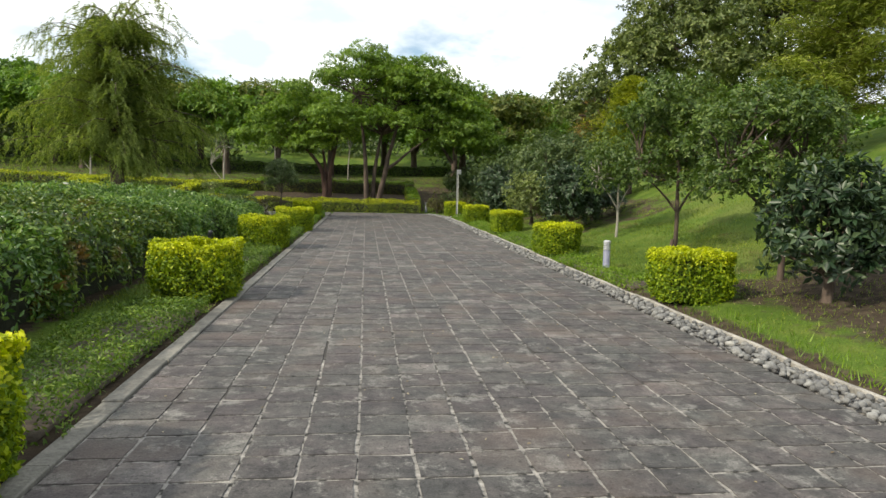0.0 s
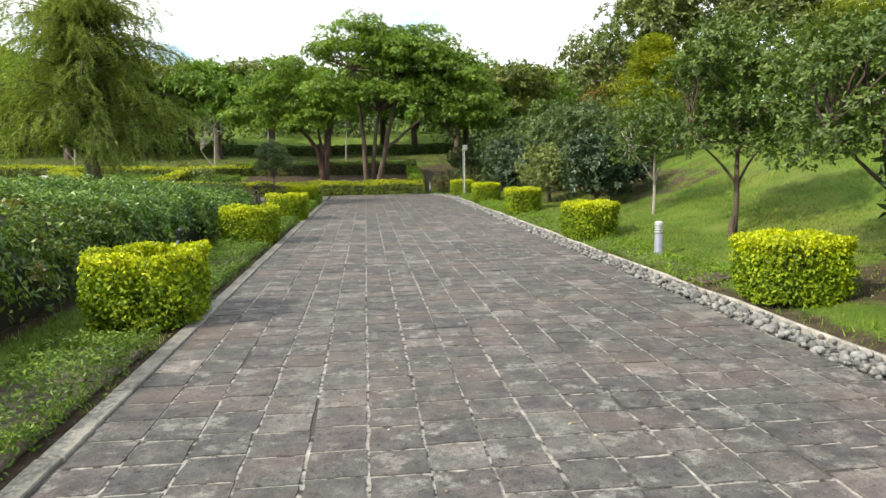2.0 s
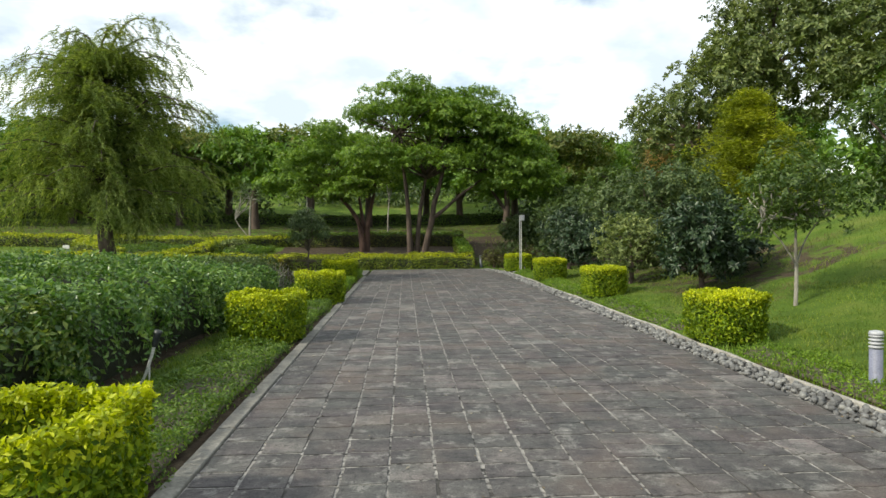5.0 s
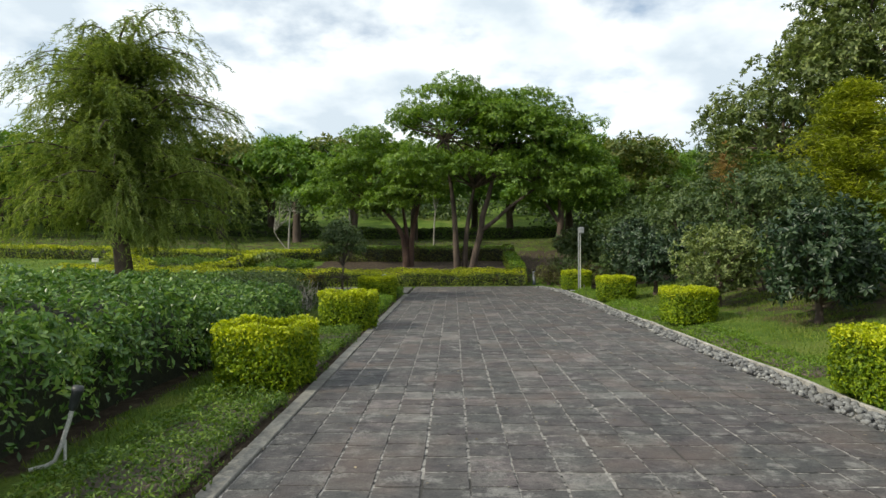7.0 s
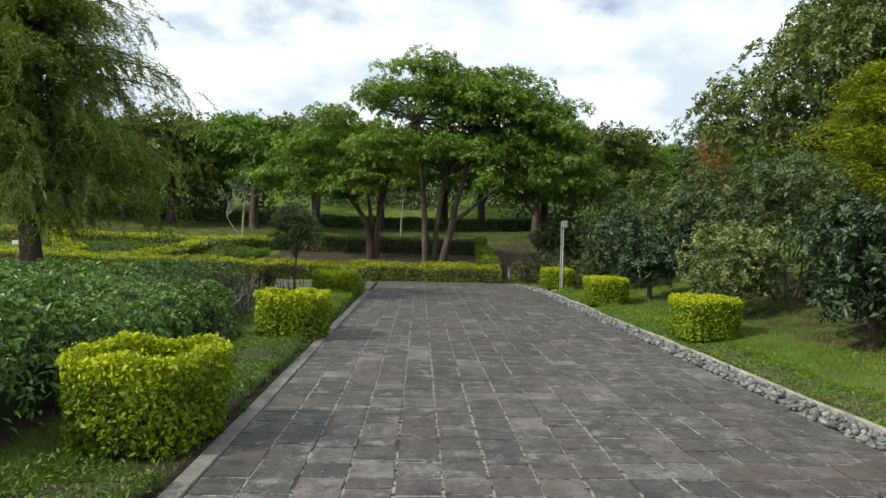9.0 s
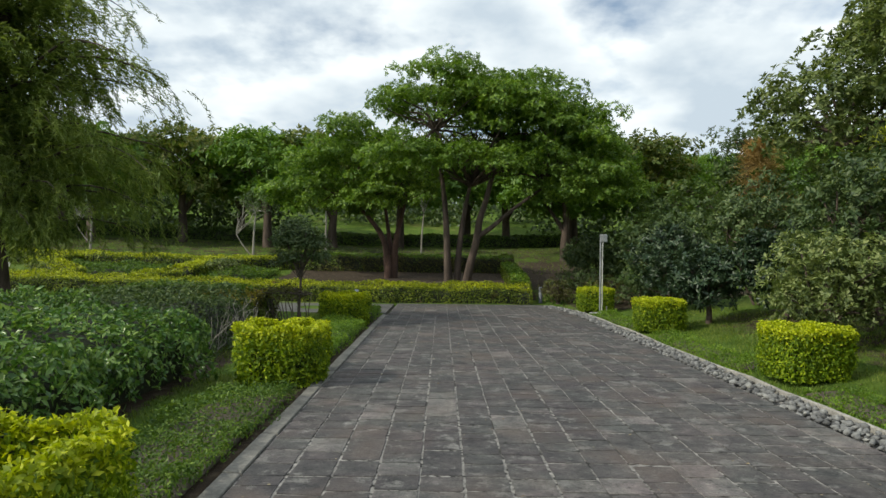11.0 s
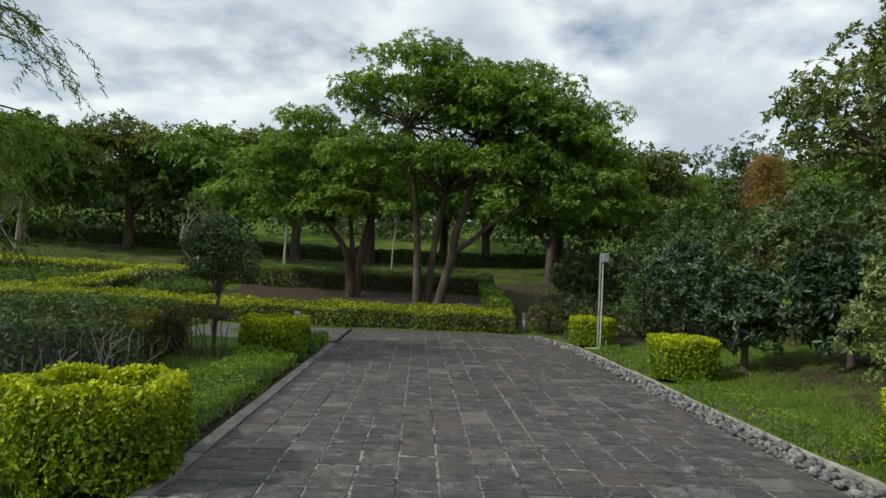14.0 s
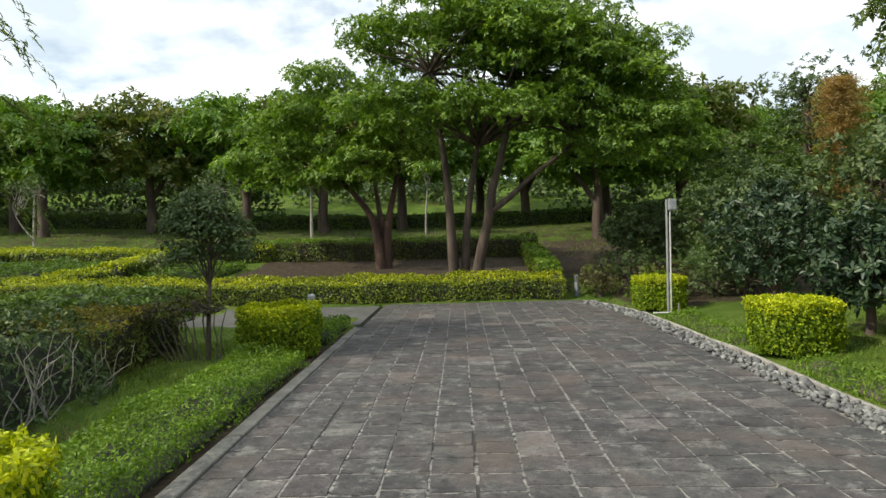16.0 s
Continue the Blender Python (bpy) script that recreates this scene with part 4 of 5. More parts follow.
spots = [(pa, -30, 47, 0, 1.05), (pb, -17.2, 49, 40, 1.0), (pc, -24, 49, 10, 1.08), (pa, -12.0, 47.5, 120, 1.0), (pb, -8.6, 48.5, 200, 1.0), (pc, -37, 50, 70, 1.1),
         (pa, 4.4, 46.8, 250, 1.0), (pc, 9.5, 49.0, 300, 0.86), (pb, -1.0, 54, 30, 1.0), (pc, 3.4, 43.5, 160, 0.86),
         (pa, 15, 54, 60, 0.78), (pb, 22, 58, 190, 0.9), (pc, 12, 64, 100, 0.9), (pc, 30, 62, 45, 1.25), (pa, -21, 46.5, 140, 0.95), (pc, -14.6, 51.5, 230, 1.05), (pa, -5.0, 50.0, 75, 1.0), (pc, 1.2, 51, 20, 1.0), (pb, 7.2, 45.2, 290, 0.9), (pa, -28, 55, 10, 1.1), (pa, 18, 49, 205, 0.8)]
used = set()
for proto, tx, ty, rz, sc in spots:
    m = pose(tx, ty, gz(tx, ty), 0, 0, rz) @ Matrix.Scale(sc, 4)
    if proto in used:
        c = copy_thing(proto, m)
        c.matrix_basis = m
    else:
        proto.matrix_basis = m
        used.add(proto)
rng = np.random.default_rng(31)


def woods(label, spans, leaves, size, mat):
    """Far woodland edge: clumps of foliage from the ground up."""
    cs, rs = [], []
    for x0, x1, y0, y1, z0, z1, k, r in spans:
        x, y = rng.uniform(x0, x1, k), rng.uniform(y0, y1, k)
        z = ground_z(x, y) + z0 + (z1 - z0) * rng.uniform(0, 1, k) * (0.8 + 0.2 * np.sin(x * 0.5))
        cs.append(np.stack([x, y, z], axis=1))
        q = r * rng.uniform(0.7, 1.3, (k, 1))
        rs.append(np.concatenate([q, q, q * 0.75], axis=1))
    cs, rs = np.concatenate(cs), np.concatenate(rs)
    per = leaves * rs[:, 0] ** 2 / (rs[:, 0] ** 2).sum()
    p, nr = clump_points(cs, rs, per, -0.6, 0.4)
    return tagged(add("woodland", leaf_mesh("woodland", p, nr, size, 0.55, 0.8), mat), label, "woodland", kind="stuff")


woods("dense green woodland edge beyond the upper lawn", [(-90, 90, 66, 80, 0, 4.2, 640, 1.8)], 30000, 0.9, L_TREE_B)
# The western span is foliage added to darken where crowns cast shade.
woods("understorey shrubs, added in part for shade beneath the trees", [(-52, -13, 52.5, 57, 0, 4.4, 300, 1.0), (4, 26, 52.5, 57, 0, 2.0, 90, 0.9), (-14, 5, 59, 63, 0, 3.2, 60, 1.1)], 22000, 0.36, L_GREY)


# ---- weeping tree on the west side ----
def weeping_tree(x, y):
    """Arching limbs hung with short feathery strands, wispy at the top."""
    ob = thing("weeping_tree", (x, y, gz(x, y)), "tall weeping tree with hanging fine grey-green needles", "tree")
    lines = [stem((0.05, 0, -0.2, 0.30), (0.05, 0, 0.9, 0.24), (-0.14, 0, 2.2, 0.19), (0.05, 0, 4.2, 0.13), (-0.1, 0, 6.5, 0.04))]
    pts, ax = [], []
    for k in range(170):
        zz = 1.7 + 4.7 * (k / 170) ** 0.95
        a = rng.uniform(0, 6.28)
        reach = 3.0 * (1 - ((zz - 1.5) / 5.7) ** 2.5) ** 0.6 * (rng.uniform(0.25, 1.0) if k % 7 else 1.2)
        rise = reach * rng.uniform(0.05, 0.45) + (0.25 if zz > 5.4 else 0)
        f = np.linspace(0, 1, 9)
        limb = np.stack([reach * f * math.cos(a), reach * f * math.sin(a), zz + rise * np.sin(f * 2.1) - 0.5 * reach * 0.35 * f ** 3], axis=1)
        limb += np.cumsum(rng.normal(size=limb.shape) * 0.03, axis=0)
        lines.append([(*q, 0.032 * (1 - v) + 0.005) for q, v in zip(limb, f)])
        for q, v in zip(limb[2:], f[2:]):
            for _ in range(5 if k % 7 else 3):
                ln = rng.uniform(0.25, 0.8) * (1.15 if v > 0.8 else 1.0)
                t = np.linspace(0, 1, int(32 * ln) + 4)
                dirn = np.array([math.cos(a), math.sin(a), 0]) * rng.uniform(0.1, 0.6) + rng.normal(size=3) * np.array([0.35, 0.35, 0.1])
                s = q + rng.normal(size=3) * np.array([0.12, 0.12, 0.06]) + np.outer(t ** 0.75, dirn * ln) - np.outer(t ** 1.5, (0, 0, ln * 0.8))
                pts.append(s + rng.normal(size=s.shape) * 0.02)
                tang = np.gradient(s, axis=0)
                ax.append(unit(tang) + np.array([0, 0, -0.3]) + 0.6 * rng.normal(size=s.shape))
    p, axis = np.concatenate(pts), np.concatenate(ax)
    keep = p[:, 2] > 0.95 + 0.25 * np.sin(p[:, 0] * 4)
    p, axis = p[keep], axis[keep]
    nr = unit(p - np.array([0, 0, 2.0])) + np.array([0, 0, 0.5])
    add("trunk", tubes("trunk", lines, 6), M_BARK, ob, smooth=True)
    add("crown", leaf_mesh("crown", p, nr, 0.155, 0.095, 0.7, axis, 0.78), L_WILLOW, ob)
    return ob


weeping_tree(-10.85, 23.7)


# ---- small trees in the west bed ----
make_tree("small_tree", -5.62, 25.6, "small round-headed dark green tree on a thin stem", "tree",
    [stem((0, 0, -0.05, 0.035), (0.02, 0, 0.5, 0.03), (0.05, 0, 0.95, 0.028), (0.05, 0, 1.5, 0.015))],
    [((0.05, 0, 1.52), (0.56, 0.54, 0.84), 80, 0.19, 0.9)], 9000, 0.066, L_GREY, M_TWIG, limb_r=0.012, limbs=16, fork=(0.05, 0, 0.95))
make_tree("bare_shrub", -5.85, 25.25, "nearly bare twiggy shrub with a few brown leaves", "shrub",
    [bend((0.06 * i - 0.15, 0, -0.03), (0.10 * i - 0.55, 0.15 * (i % 3) - 0.1, 0.66), 0.013, 0.006, 5) for i in range(12)],
    [((0, 0, 0.60), (0.50, 0.45, 0.24), 34, 0.14, 0.8)], 900, 0.05, L_BROWNHEDGE, M_TWIG, limb_r=0.007, limbs=7)
for sx, sy, hh in ((-10.67, 40.0, 2.3), (-19.2, 43.0, 2.2)):
    make_tree("young_tree", sx, sy, "thin young tree with pale bark and sparse leaves", "tree",
        [stem((0, 0, -0.05, 0.06), (0.03, 0, 0.8, 0.05), (0.05, 0, 1.6, 0.04), (0.1, 0, hh, 0.02)), stem((0, 0, 0.35, 0.03), (-0.4, 0, 0.8, 0.025), (-0.7, 0, 1.3, 0.015))],
        [((0.0, 0, hh), (0.9, 0.8, 0.8), 26, 0.3, 0.8)], 700, 0.10, L_GREY, M_BARK_PALE, limb_r=0.018, limbs=9, group="young trees")
make_tree("young_tree", -8.3, 44.3, "slim white-barked young tree with a leafy head", "tree",
    [stem((0, 0, -0.05, 0.07), (0, 0, 0.7, 0.065), (0.03, 0, 1.5, 0.05), (0, 0, 2.2, 0.03))],
    [((0, 0, 2.5), (1.2, 1.1, 0.9), 26, 0.4, 0.7)], 1800, 0.14, L_TREE, M_BARK_PALE, limb_r=0.02, limbs=9, group="young trees")
make_tree("young_tree", -3.6, 45.5, "slim white-barked young tree with a leafy head", "tree",
    [stem((0, 0, -0.05, 0.05), (0, 0, 0.9, 0.045), (0.1, 0, 2.1, 0.025))],
    [((0, 0, 2.6), (0.8, 0.8, 0.7), 18, 0.35, 0.7)], 900, 0.14, L_TREE, M_BARK_PALE, limb_r=0.02, limbs=7, group="young trees")
make_tree("shrub", -10.0, 33.9, "small pale sparse shrub among the hedges", "shrub",
    [bend((0, 0, -0.05), (0.1 * i - 0.2, 0, 0.6), 0.012, 0.006, 4) for i in range(4)],
    [((0, 0, 0.55), (0.6, 0.5, 0.42), 30, 0.16, 0.9)], 700, 0.09, L_OLIVE, M_TWIG, limb_r=0.008, limbs=6)


# ---- east side: shrubs with large dark leaves ----
def big_leaf_shrub(x, y, r, h, label, n=2400, size=0.2, trunk=0.3, mat=None, lean=0.0):
    return make_tree("shrub", x, y, label, "shrub",
        [stem((0, 0, -0.05, 0.075), (0.02, 0, 0.2, 0.06), (lean, 0, trunk, 0.05), (lean * 1.5, 0, h * 0.6, 0.025))],
        [((lean, 0, trunk * 0.5 + (h - trunk * 0.5) * 0.5), (r * 0.92, r * 0.92, (h - trunk * 0.5) * 0.46), 80, 0.27, 0.95), ((lean, 0, trunk * 0.5 + h * 0.24), (r * 0.8, r * 0.8, h * 0.2), 34, 0.25, 0.9)], int(n * 2.0), size * 0.76, mat or L_BIG, M_BARK, wide=0.40, limb_r=0.02, limbs=16, fork=(lean, 0, trunk), whorl=8, low=-0.7)


dark = "rounded shrub of large dark green leaves on a short stem"
big_leaf_shrub(3.0, 6.6, 0.72, 1.65, dark, 2000, 0.17)
big_leaf_shrub(3.35, 17.7, 0.95, 2.0, dark, 3600, 0.17)
big_leaf_shrub(4.4, 18.9, 0.95, 1.6, dark, 2600, 0.17)
big_leaf_shrub(3.0, 25.2, 0.72, 1.6, dark, 2200, 0.16, 0.5)
big_leaf_shrub(4.1, 24.2, 1.0, 1.9, dark, 3000, 0.18, 0.3)
big_leaf_shrub(3.05, 21.0, 0.95, 1.8, "loose shrub with drooping olive-green leaves on thin stems", 4200, 0.12, 0.35, L_OLIVE)
big_leaf_shrub(3.3, 28.4, 1.05, 2.2, dark, 3200, 0.16, 0.3)
for sx, sy, rr, hh, mat, lab in (
        (4.6, 22.0, 1.3, 2.7, L_GREY, "tall grey-green shrub with fine leaves"), (5.0, 27.0, 1.6, 3.0, L_GREY, "tall grey-green shrub with fine leaves"),
        (3.9, 30.8, 1.3, 2.5, L_GREY, "tall grey-green shrub with fine leaves"), (7.2, 26.6, 1.5, 2.6, L_OLIVE, "tall olive shrub with fine leaves"),
        (4.8, 33.5, 1.6, 3.0, L_MID, "tall green shrub with fine leaves"), (2.9, 35.0, 1.0, 1.6, L_GREY, "loose green shrub in front of the upper lawn")):
    make_tree("shrub", sx, sy, lab, "shrub", [bend((0.1 * i - 0.2, 0, -0.05), (0.4 * i - 0.8, 0.1, hh * 0.55), 0.03, 0.015, 5) for i in range(5)],
              [((0, 0, hh * 0.55), (rr, rr, hh * 0.45), 80, 0.40, 0.85)], 10000, 0.115, mat, M_BARK, wide=0.45, limb_r=0.02, limbs=7, whorl=6, low=-0.7)
big_leaf_shrub(1.15, 32.6, 0.5, 0.75, "low reddish twiggy shrub by the cross path", 900, 0.07, 0.1, L_BROWNHEDGE)
for sx, sy, rr, hh, mat in ((3.3, 31.0, 0.8, 0.8, L_GREY), (2.1, 33.6, 0.8, 0.8, L_GREY), (4.4, 31.8, 1.0, 1.1, L_GREY), (1.9, 30.9, 0.45, 0.5, L_LOW)):
    big_leaf_shrub(sx, sy, rr, hh, "low tangled green shrub beside the path end", 1500, 0.09, 0.1, mat)
big_leaf_shrub(2.5, 31.9, 0.7, 0.7, "low tangled green and brown shrub", 1500, 0.09, 0.1, L_BROWNHEDGE)


def lawn_tree(x, y, h, r, label, mat, bark=None, leaves=9000, size=0.078, trunk_r=0.06, clear=0.75, tilt=0.0):
    return make_tree("lawn_tree", x, y, label, "tree",
        [stem((0, 0, -0.1, trunk_r), (0.02, 0, clear * 0.6, trunk_r * 0.85), (tilt * 0.5, 0, clear, trunk_r * 0.8), (tilt, 0, h * 0.62, trunk_r * 0.4)),
         stem((tilt * 0.3, 0, clear * 0.8, trunk_r * 0.5), (0.28 * r + tilt, 0.1, clear + 0.3, trunk_r * 0.4), (0.6 * r + tilt, 0.1, clear + 0.6, trunk_r * 0.2)),
         stem((tilt * 0.3, 0, clear * 0.85, trunk_r * 0.5), (-0.3 * r + tilt, 0, clear + 0.25, trunk_r * 0.4), (-0.65 * r + tilt, 0, clear + 0.55, trunk_r * 0.2))],
        [((tilt, 0, clear + (h - clear) * 0.55), (r, r, (h - clear) * 0.47), 46, 0.34, 0.8), ((tilt, 0, clear + (h - clear) * 0.28), (r * 1.1, r, (h - clear) * 0.25), 22, 0.32, 0.75)],
        int(leaves * 1.5), size * 0.95, mat, bark or M_BARK, wide=0.46, limb_r=0.02, limbs=18, whorl=7, low=-0.6, group="small trees on the bank")


lawn_tree(3.42, 11.4, 3.2, 1.12, "small bushy green tree tied to a stake on the lawn", L_MID, leaves=17000, clear=0.95, trunk_r=0.048)
lawn_tree(3.62, 14.9, 2.35, 0.8, "slender young tree with a pale thin trunk", L_MID, M_BARK_PALE, 5500, 0.075, 0.035, 0.8)
lawn_tree(3.4, 8.1, 2.6, 0.95, "small bushy green tree with a leaning trunk", L_MID, leaves=12000, trunk_r=0.05, clear=0.95, tilt=-0.28)
lawn_tree(9.4, 17.5, 2.8, 1.4, "bushy green tree on the grassy bank", L_MID, leaves=9000)
stake = thing("tree_stake", (3.28, 11.25, gz(3.28, 11.25)), "short broken wooden stake beside a lawn tree", "stake")
add("post", tubes("post", [[(0, 0, -0.05, 0.05), (0.0, 0, 0.15, 0.05), (0.02, 0, 0.32, 0.035)]], 6), M_BARK, stake)

# ---- east side: tall trees on the bank ----
make_tree("tall_tree", 11.4, 29.6, "tall dense olive-green tree with lobes stepping down one side", "tree",
    [stem((0, 0, -0.2, 0.34), (0.1, 0, 1.5, 0.28), (0, 0, 3.5, 0.2), (0.3, 0, 6.2, 0.08)), stem((0, 0, 0.9, 0.2), (-1.2, 0, 1.9, 0.14), (-2.8, 0, 3.0, 0.06))],
    [((1.2, 0.6, 6.6), (3.3, 3.0, 4.0), 150, 0.66, 0.75), ((-1.5, 0, 5.4), (2.2, 2.2, 1.6), 64, 0.6, 0.75), ((-3.3, 0, 3.6), (2.3, 2.2, 1.7), 74, 0.56, 0.75), ((-1.2, -0.8, 1.9), (3.2, 2.0, 1.3), 60, 0.55, 0.75)],
    56000, 0.18, L_OLIVE, M_BARK, wide=0.42, limbs=22, limb_r=0.07, group="tall trees on the bank", whorl=9, low=-0.6)
for tx, ty, h, r, lv, mat, lab in (
        (15.5, 27.5, 9.0, 4.3, 50000, L_OLIVE, "tall dense olive-green tree on the bank"),
        (15.5, 51.0, 7.6, 2.2, 7000, L_GREY, "tall thin-crowned grey-green tree"),
        (17.5, 20.0, 7.9, 3.8, 38000, L_OLIVE, "tall dense olive-green tree on the bank"), (8.6, 41.5, 3.4, 2.0, 9000, L_MID, "green tree beyond the shrubs")):
    make_tree("tall_tree", tx, ty, lab, "tree",
        [stem((0, 0, -0.2, 0.3), (0.1, 0, 1.5, 0.24), (0, 0, 3.5, 0.18), (0.1, 0, h * 0.7, 0.08))],
        [((0, 0, h * 0.58), (r, r * 0.9, h * 0.40), 110, 0.75, 0.75), ((-r * 0.4, -0.6, h * 0.36), (r * 0.75, r * 0.7, h * 0.2), 36, 0.65, 0.7)],
        int(lv * 0.8), 0.20, mat, M_BARK, wide=0.42, limbs=20, limb_r=0.07, whorl=9, group="tall trees on the bank", low=-0.6)


def feather_tree(x, y, h, r, mat, label, n=90, base=0.6, size=0.17):
    """Layered sprays of fine needles on long level limbs."""
    ob = thing("feathery_tree", (x, y, gz(x, y)), label, "tree")
    lines = [stem((0, 0, -0.1, 0.12), (0.05, 0, h * 0.4, 0.09), (0, 0, h * 0.75, 0.05), (0.05, 0, h, 0.015))]
    pts, nr = [], []
    for k in range(n):
        zz = base + (h - base) * (k / n)
        a = rng.uniform(0, 6.28)
        reach = r * (1.05 - 0.85 * (zz / h) ** 1.3) * rng.uniform(0.5, 1.0)
        limb = bend((0, 0, zz), (reach * math.cos(a), reach * math.sin(a), zz + reach * 0.22), 0.022, 0.006, 7, 0.05)
        lines.append(limb)
        for q in limb[1:]:
            c = rng.normal(size=(46, 3)) * np.array([0.26, 0.26, 0.06])
            c[:, 2] -= 0.25 * np.abs(c[:, 0]) + 0.2 * np.abs(c[:, 1])
            pts.append(np.array(q[:3]) + c)
    p = np.concatenate(pts)
    add("trunk", tubes("trunk", lines, 6), M_BARK, ob, smooth=True)
    add("crown", leaf_mesh("crown", p, np.zeros_like(p) + np.array([0, 0, 1.0]), size * 1.15, 0.14, 0.45), mat, ob)
    return ob


feather_tree(7.3, 23.4, 4.2, 2.3, L_CYP, "yellow-green feathery conifer with layered sprays", 64, 0.6, 0.15)
feather_tree(10.5, 16.5, 6.4, 2.8, L_FEATHER, "tall light green feathery tree on the bank", 120, 1.2)
feather_tree(11.6, 41.0, 5.2, 1.6, L_RUST, "narrow rusty-brown feathery conifer", 70, 0.8, 0.14)

# ---- lamps and posts ----
def lathe(name, prof, mat, parent, sides=20, label="", smooth=True):
    """Turned shape from (radius, height) pairs."""
    a = np.linspace(0, 2 * math.pi, sides + 1)
    v = np.stack([np.stack([r * np.cos(a), r * np.sin(a), np.full(sides + 1, z)], axis=1) for r, z in prof])
    me = mesh_of(name, v.transpose(1, 0, 2).reshape(-1, 3), grid_faces(sides + 1, len(prof)))
    return add(name, me, mat, parent, label, smooth)


def bollard_light(x, y, h, body, rings, label):
    ob = thing("bollard_light", (x, y, gz(x, y)), label, "bollard light")
    r = 0.058
    lathe("body", [(0.0, -0.03), (r + 0.012, -0.03), (r + 0.012, 0.02), (r, 0.028), (r, h * 0.66), (r * 0.9, h * 0.665), (0.0, h * 0.665)], body, ob, smooth=False)
    lathe("lamp_glass", [(r * 0.72, h * 0.66), (r * 0.72, h * 0.93)], M_GLASS, ob, label="frosted glass inside the rings")
    for k in range(4):
        z = h * (0.69 + 0.065 * k)
        lathe("ring", [(r * 0.74, z), (r * 1.05, z), (r * 1.1, z + 0.012), (r * 0.74, z + 0.022)], rings, ob, label="pale louvre ring", smooth=False)
    lathe("cap", [(r * 1.05, h * 0.93), (r * 1.12, h * 0.945), (r * 0.95, h * 0.985), (r * 0.5, h), (0.0, h * 1.003)], rings, ob, label="pale domed cap")
    return ob


bollard_light(1.79, 10.57, 0.52, M_BOLLARD, M_LOUVRE, "lavender-grey bollard light with white louvre rings on the lawn")
bollard_light(0.62, 32.75, 0.50, M_DKBOLLARD, M_DKBOLLARD, "dark grey bollard light at the hedge corner")
bollard_light(-4.62, 27.5, 0.66, M_DKBOLLARD, M_LOUVRE, "grey bollard light behind a clipped bush")

lamp = thing("leaning_garden_light", (-5.13, 11.4, gz(-5.13, 11.4)), "leaning garden light, dark head on a bent white pipe", "garden light")
add("pipe", tubes("pipe", [[(-0.22, -0.06, 0.01, 0.014), (-0.12, -0.03, 0.03, 0.014), (-0.07, -0.02, 0.06, 0.014), (-0.03, -0.01, 0.16, 0.015), (0.02, 0.0, 0.33, 0.016), (0.045, 0.0, 0.42, 0.016)]], 10), M_WHITEPIPE, lamp, smooth=True)
add("stub", tubes("stub", [[(-0.012, 0.0, -0.03, 0.010), (-0.010, 0.0, 0.20, 0.010)]], 8), M_WHITEPIPE, lamp)
add("lamp_head", tubes("lamp_head", [[(0.038, 0, 0.40, 0.020), (0.045, 0, 0.42, 0.030), (0.075, 0.0, 0.52, 0.034), (0.080, 0.0, 0.535, 0.040), (0.088, 0.0, 0.56, 0.036), (0.09, 0, 0.566, 0.004)]], 14), M_BLACK, lamp, "dark grey cylinder head")

post = thing("service_post", (1.66, 29.0, gz(1.66, 29.0)), "grey metal post with conduit and a small box on top", "post")
add("pole", tubes("pole", [[(-0.02, 0, -0.1, 0.022), (-0.02, 0, 1.0, 0.022), (-0.02, 0, 2.10, 0.022)]], 12), M_PIPE, post, smooth=True)
add("conduit", tubes("conduit", [[(-0.30, 0.0, 0.02, 0.013), (-0.05, 0.0, 0.02, 0.013), (0.015, -0.02, 0.03, 0.014), (0.03, -0.02, 0.08, 0.014), (0.03, -0.02, 1.0, 0.014), (0.035, -0.02, 1.86, 0.014), (0.07, -0.02, 1.94, 0.014)]], 10), M_WHITEPIPE, post, "pale plastic conduit", True)
bm = bmesh.new()
bmesh.ops.create_cube(bm, size=1.0, matrix=Matrix.LocRotScale((0.075, -0.01, 2.0), None, (0.15, 0.10, 0.21)))
bmesh.ops.bevel(bm, geom=bm.edges[:], offset=0.008, segments=1, affect="EDGES")
part("box", bm, M_PIPE, post, "grey weatherproof box")
bm = bmesh.new()
bmesh.ops.create_cube(bm, size=1.0, matrix=Matrix.LocRotScale((0.075, -0.064, 2.0), None, (0.12, 0.012, 0.17)))
bmesh.ops.bevel(bm, geom=bm.edges[:], offset=0.004, segments=1, affect="EDGES")
part("cover", bm, M_PIPE, post, "raised cover plate")
peg = thing("wooden_peg", (1.78, 28.85, gz(1.78, 28.85)), "short pale wooden peg beside the metal post", "peg")
add("peg_body", tubes("peg_body", [[(0, 0, -0.03, 0.018), (0, 0, 0.2, 0.016)]], 6), M_BARK_PALE, peg)

sign = thing("small_sign", (-16.0, 31.95, gz(-16.0, 31.95)), "small blank white sign on a thin stake", "sign")
add("stake", tubes("stake", [[(0, 0.02, -0.1, 0.012), (0, 0.02, 0.85, 0.012)]], 6), M_PIPE, sign)
bm = bmesh.new()
bmesh.ops.create_cube(bm, size=1.0, matrix=Matrix.LocRotScale((0, 0, 0.85), None, (0.26, 0.015, 0.14)))
bmesh.ops.bevel(bm, geom=bm.edges[:], offset=0.004, segments=1, affect="EDGES")
part("board", bm, M_WHITEPIPE, sign, "white board")

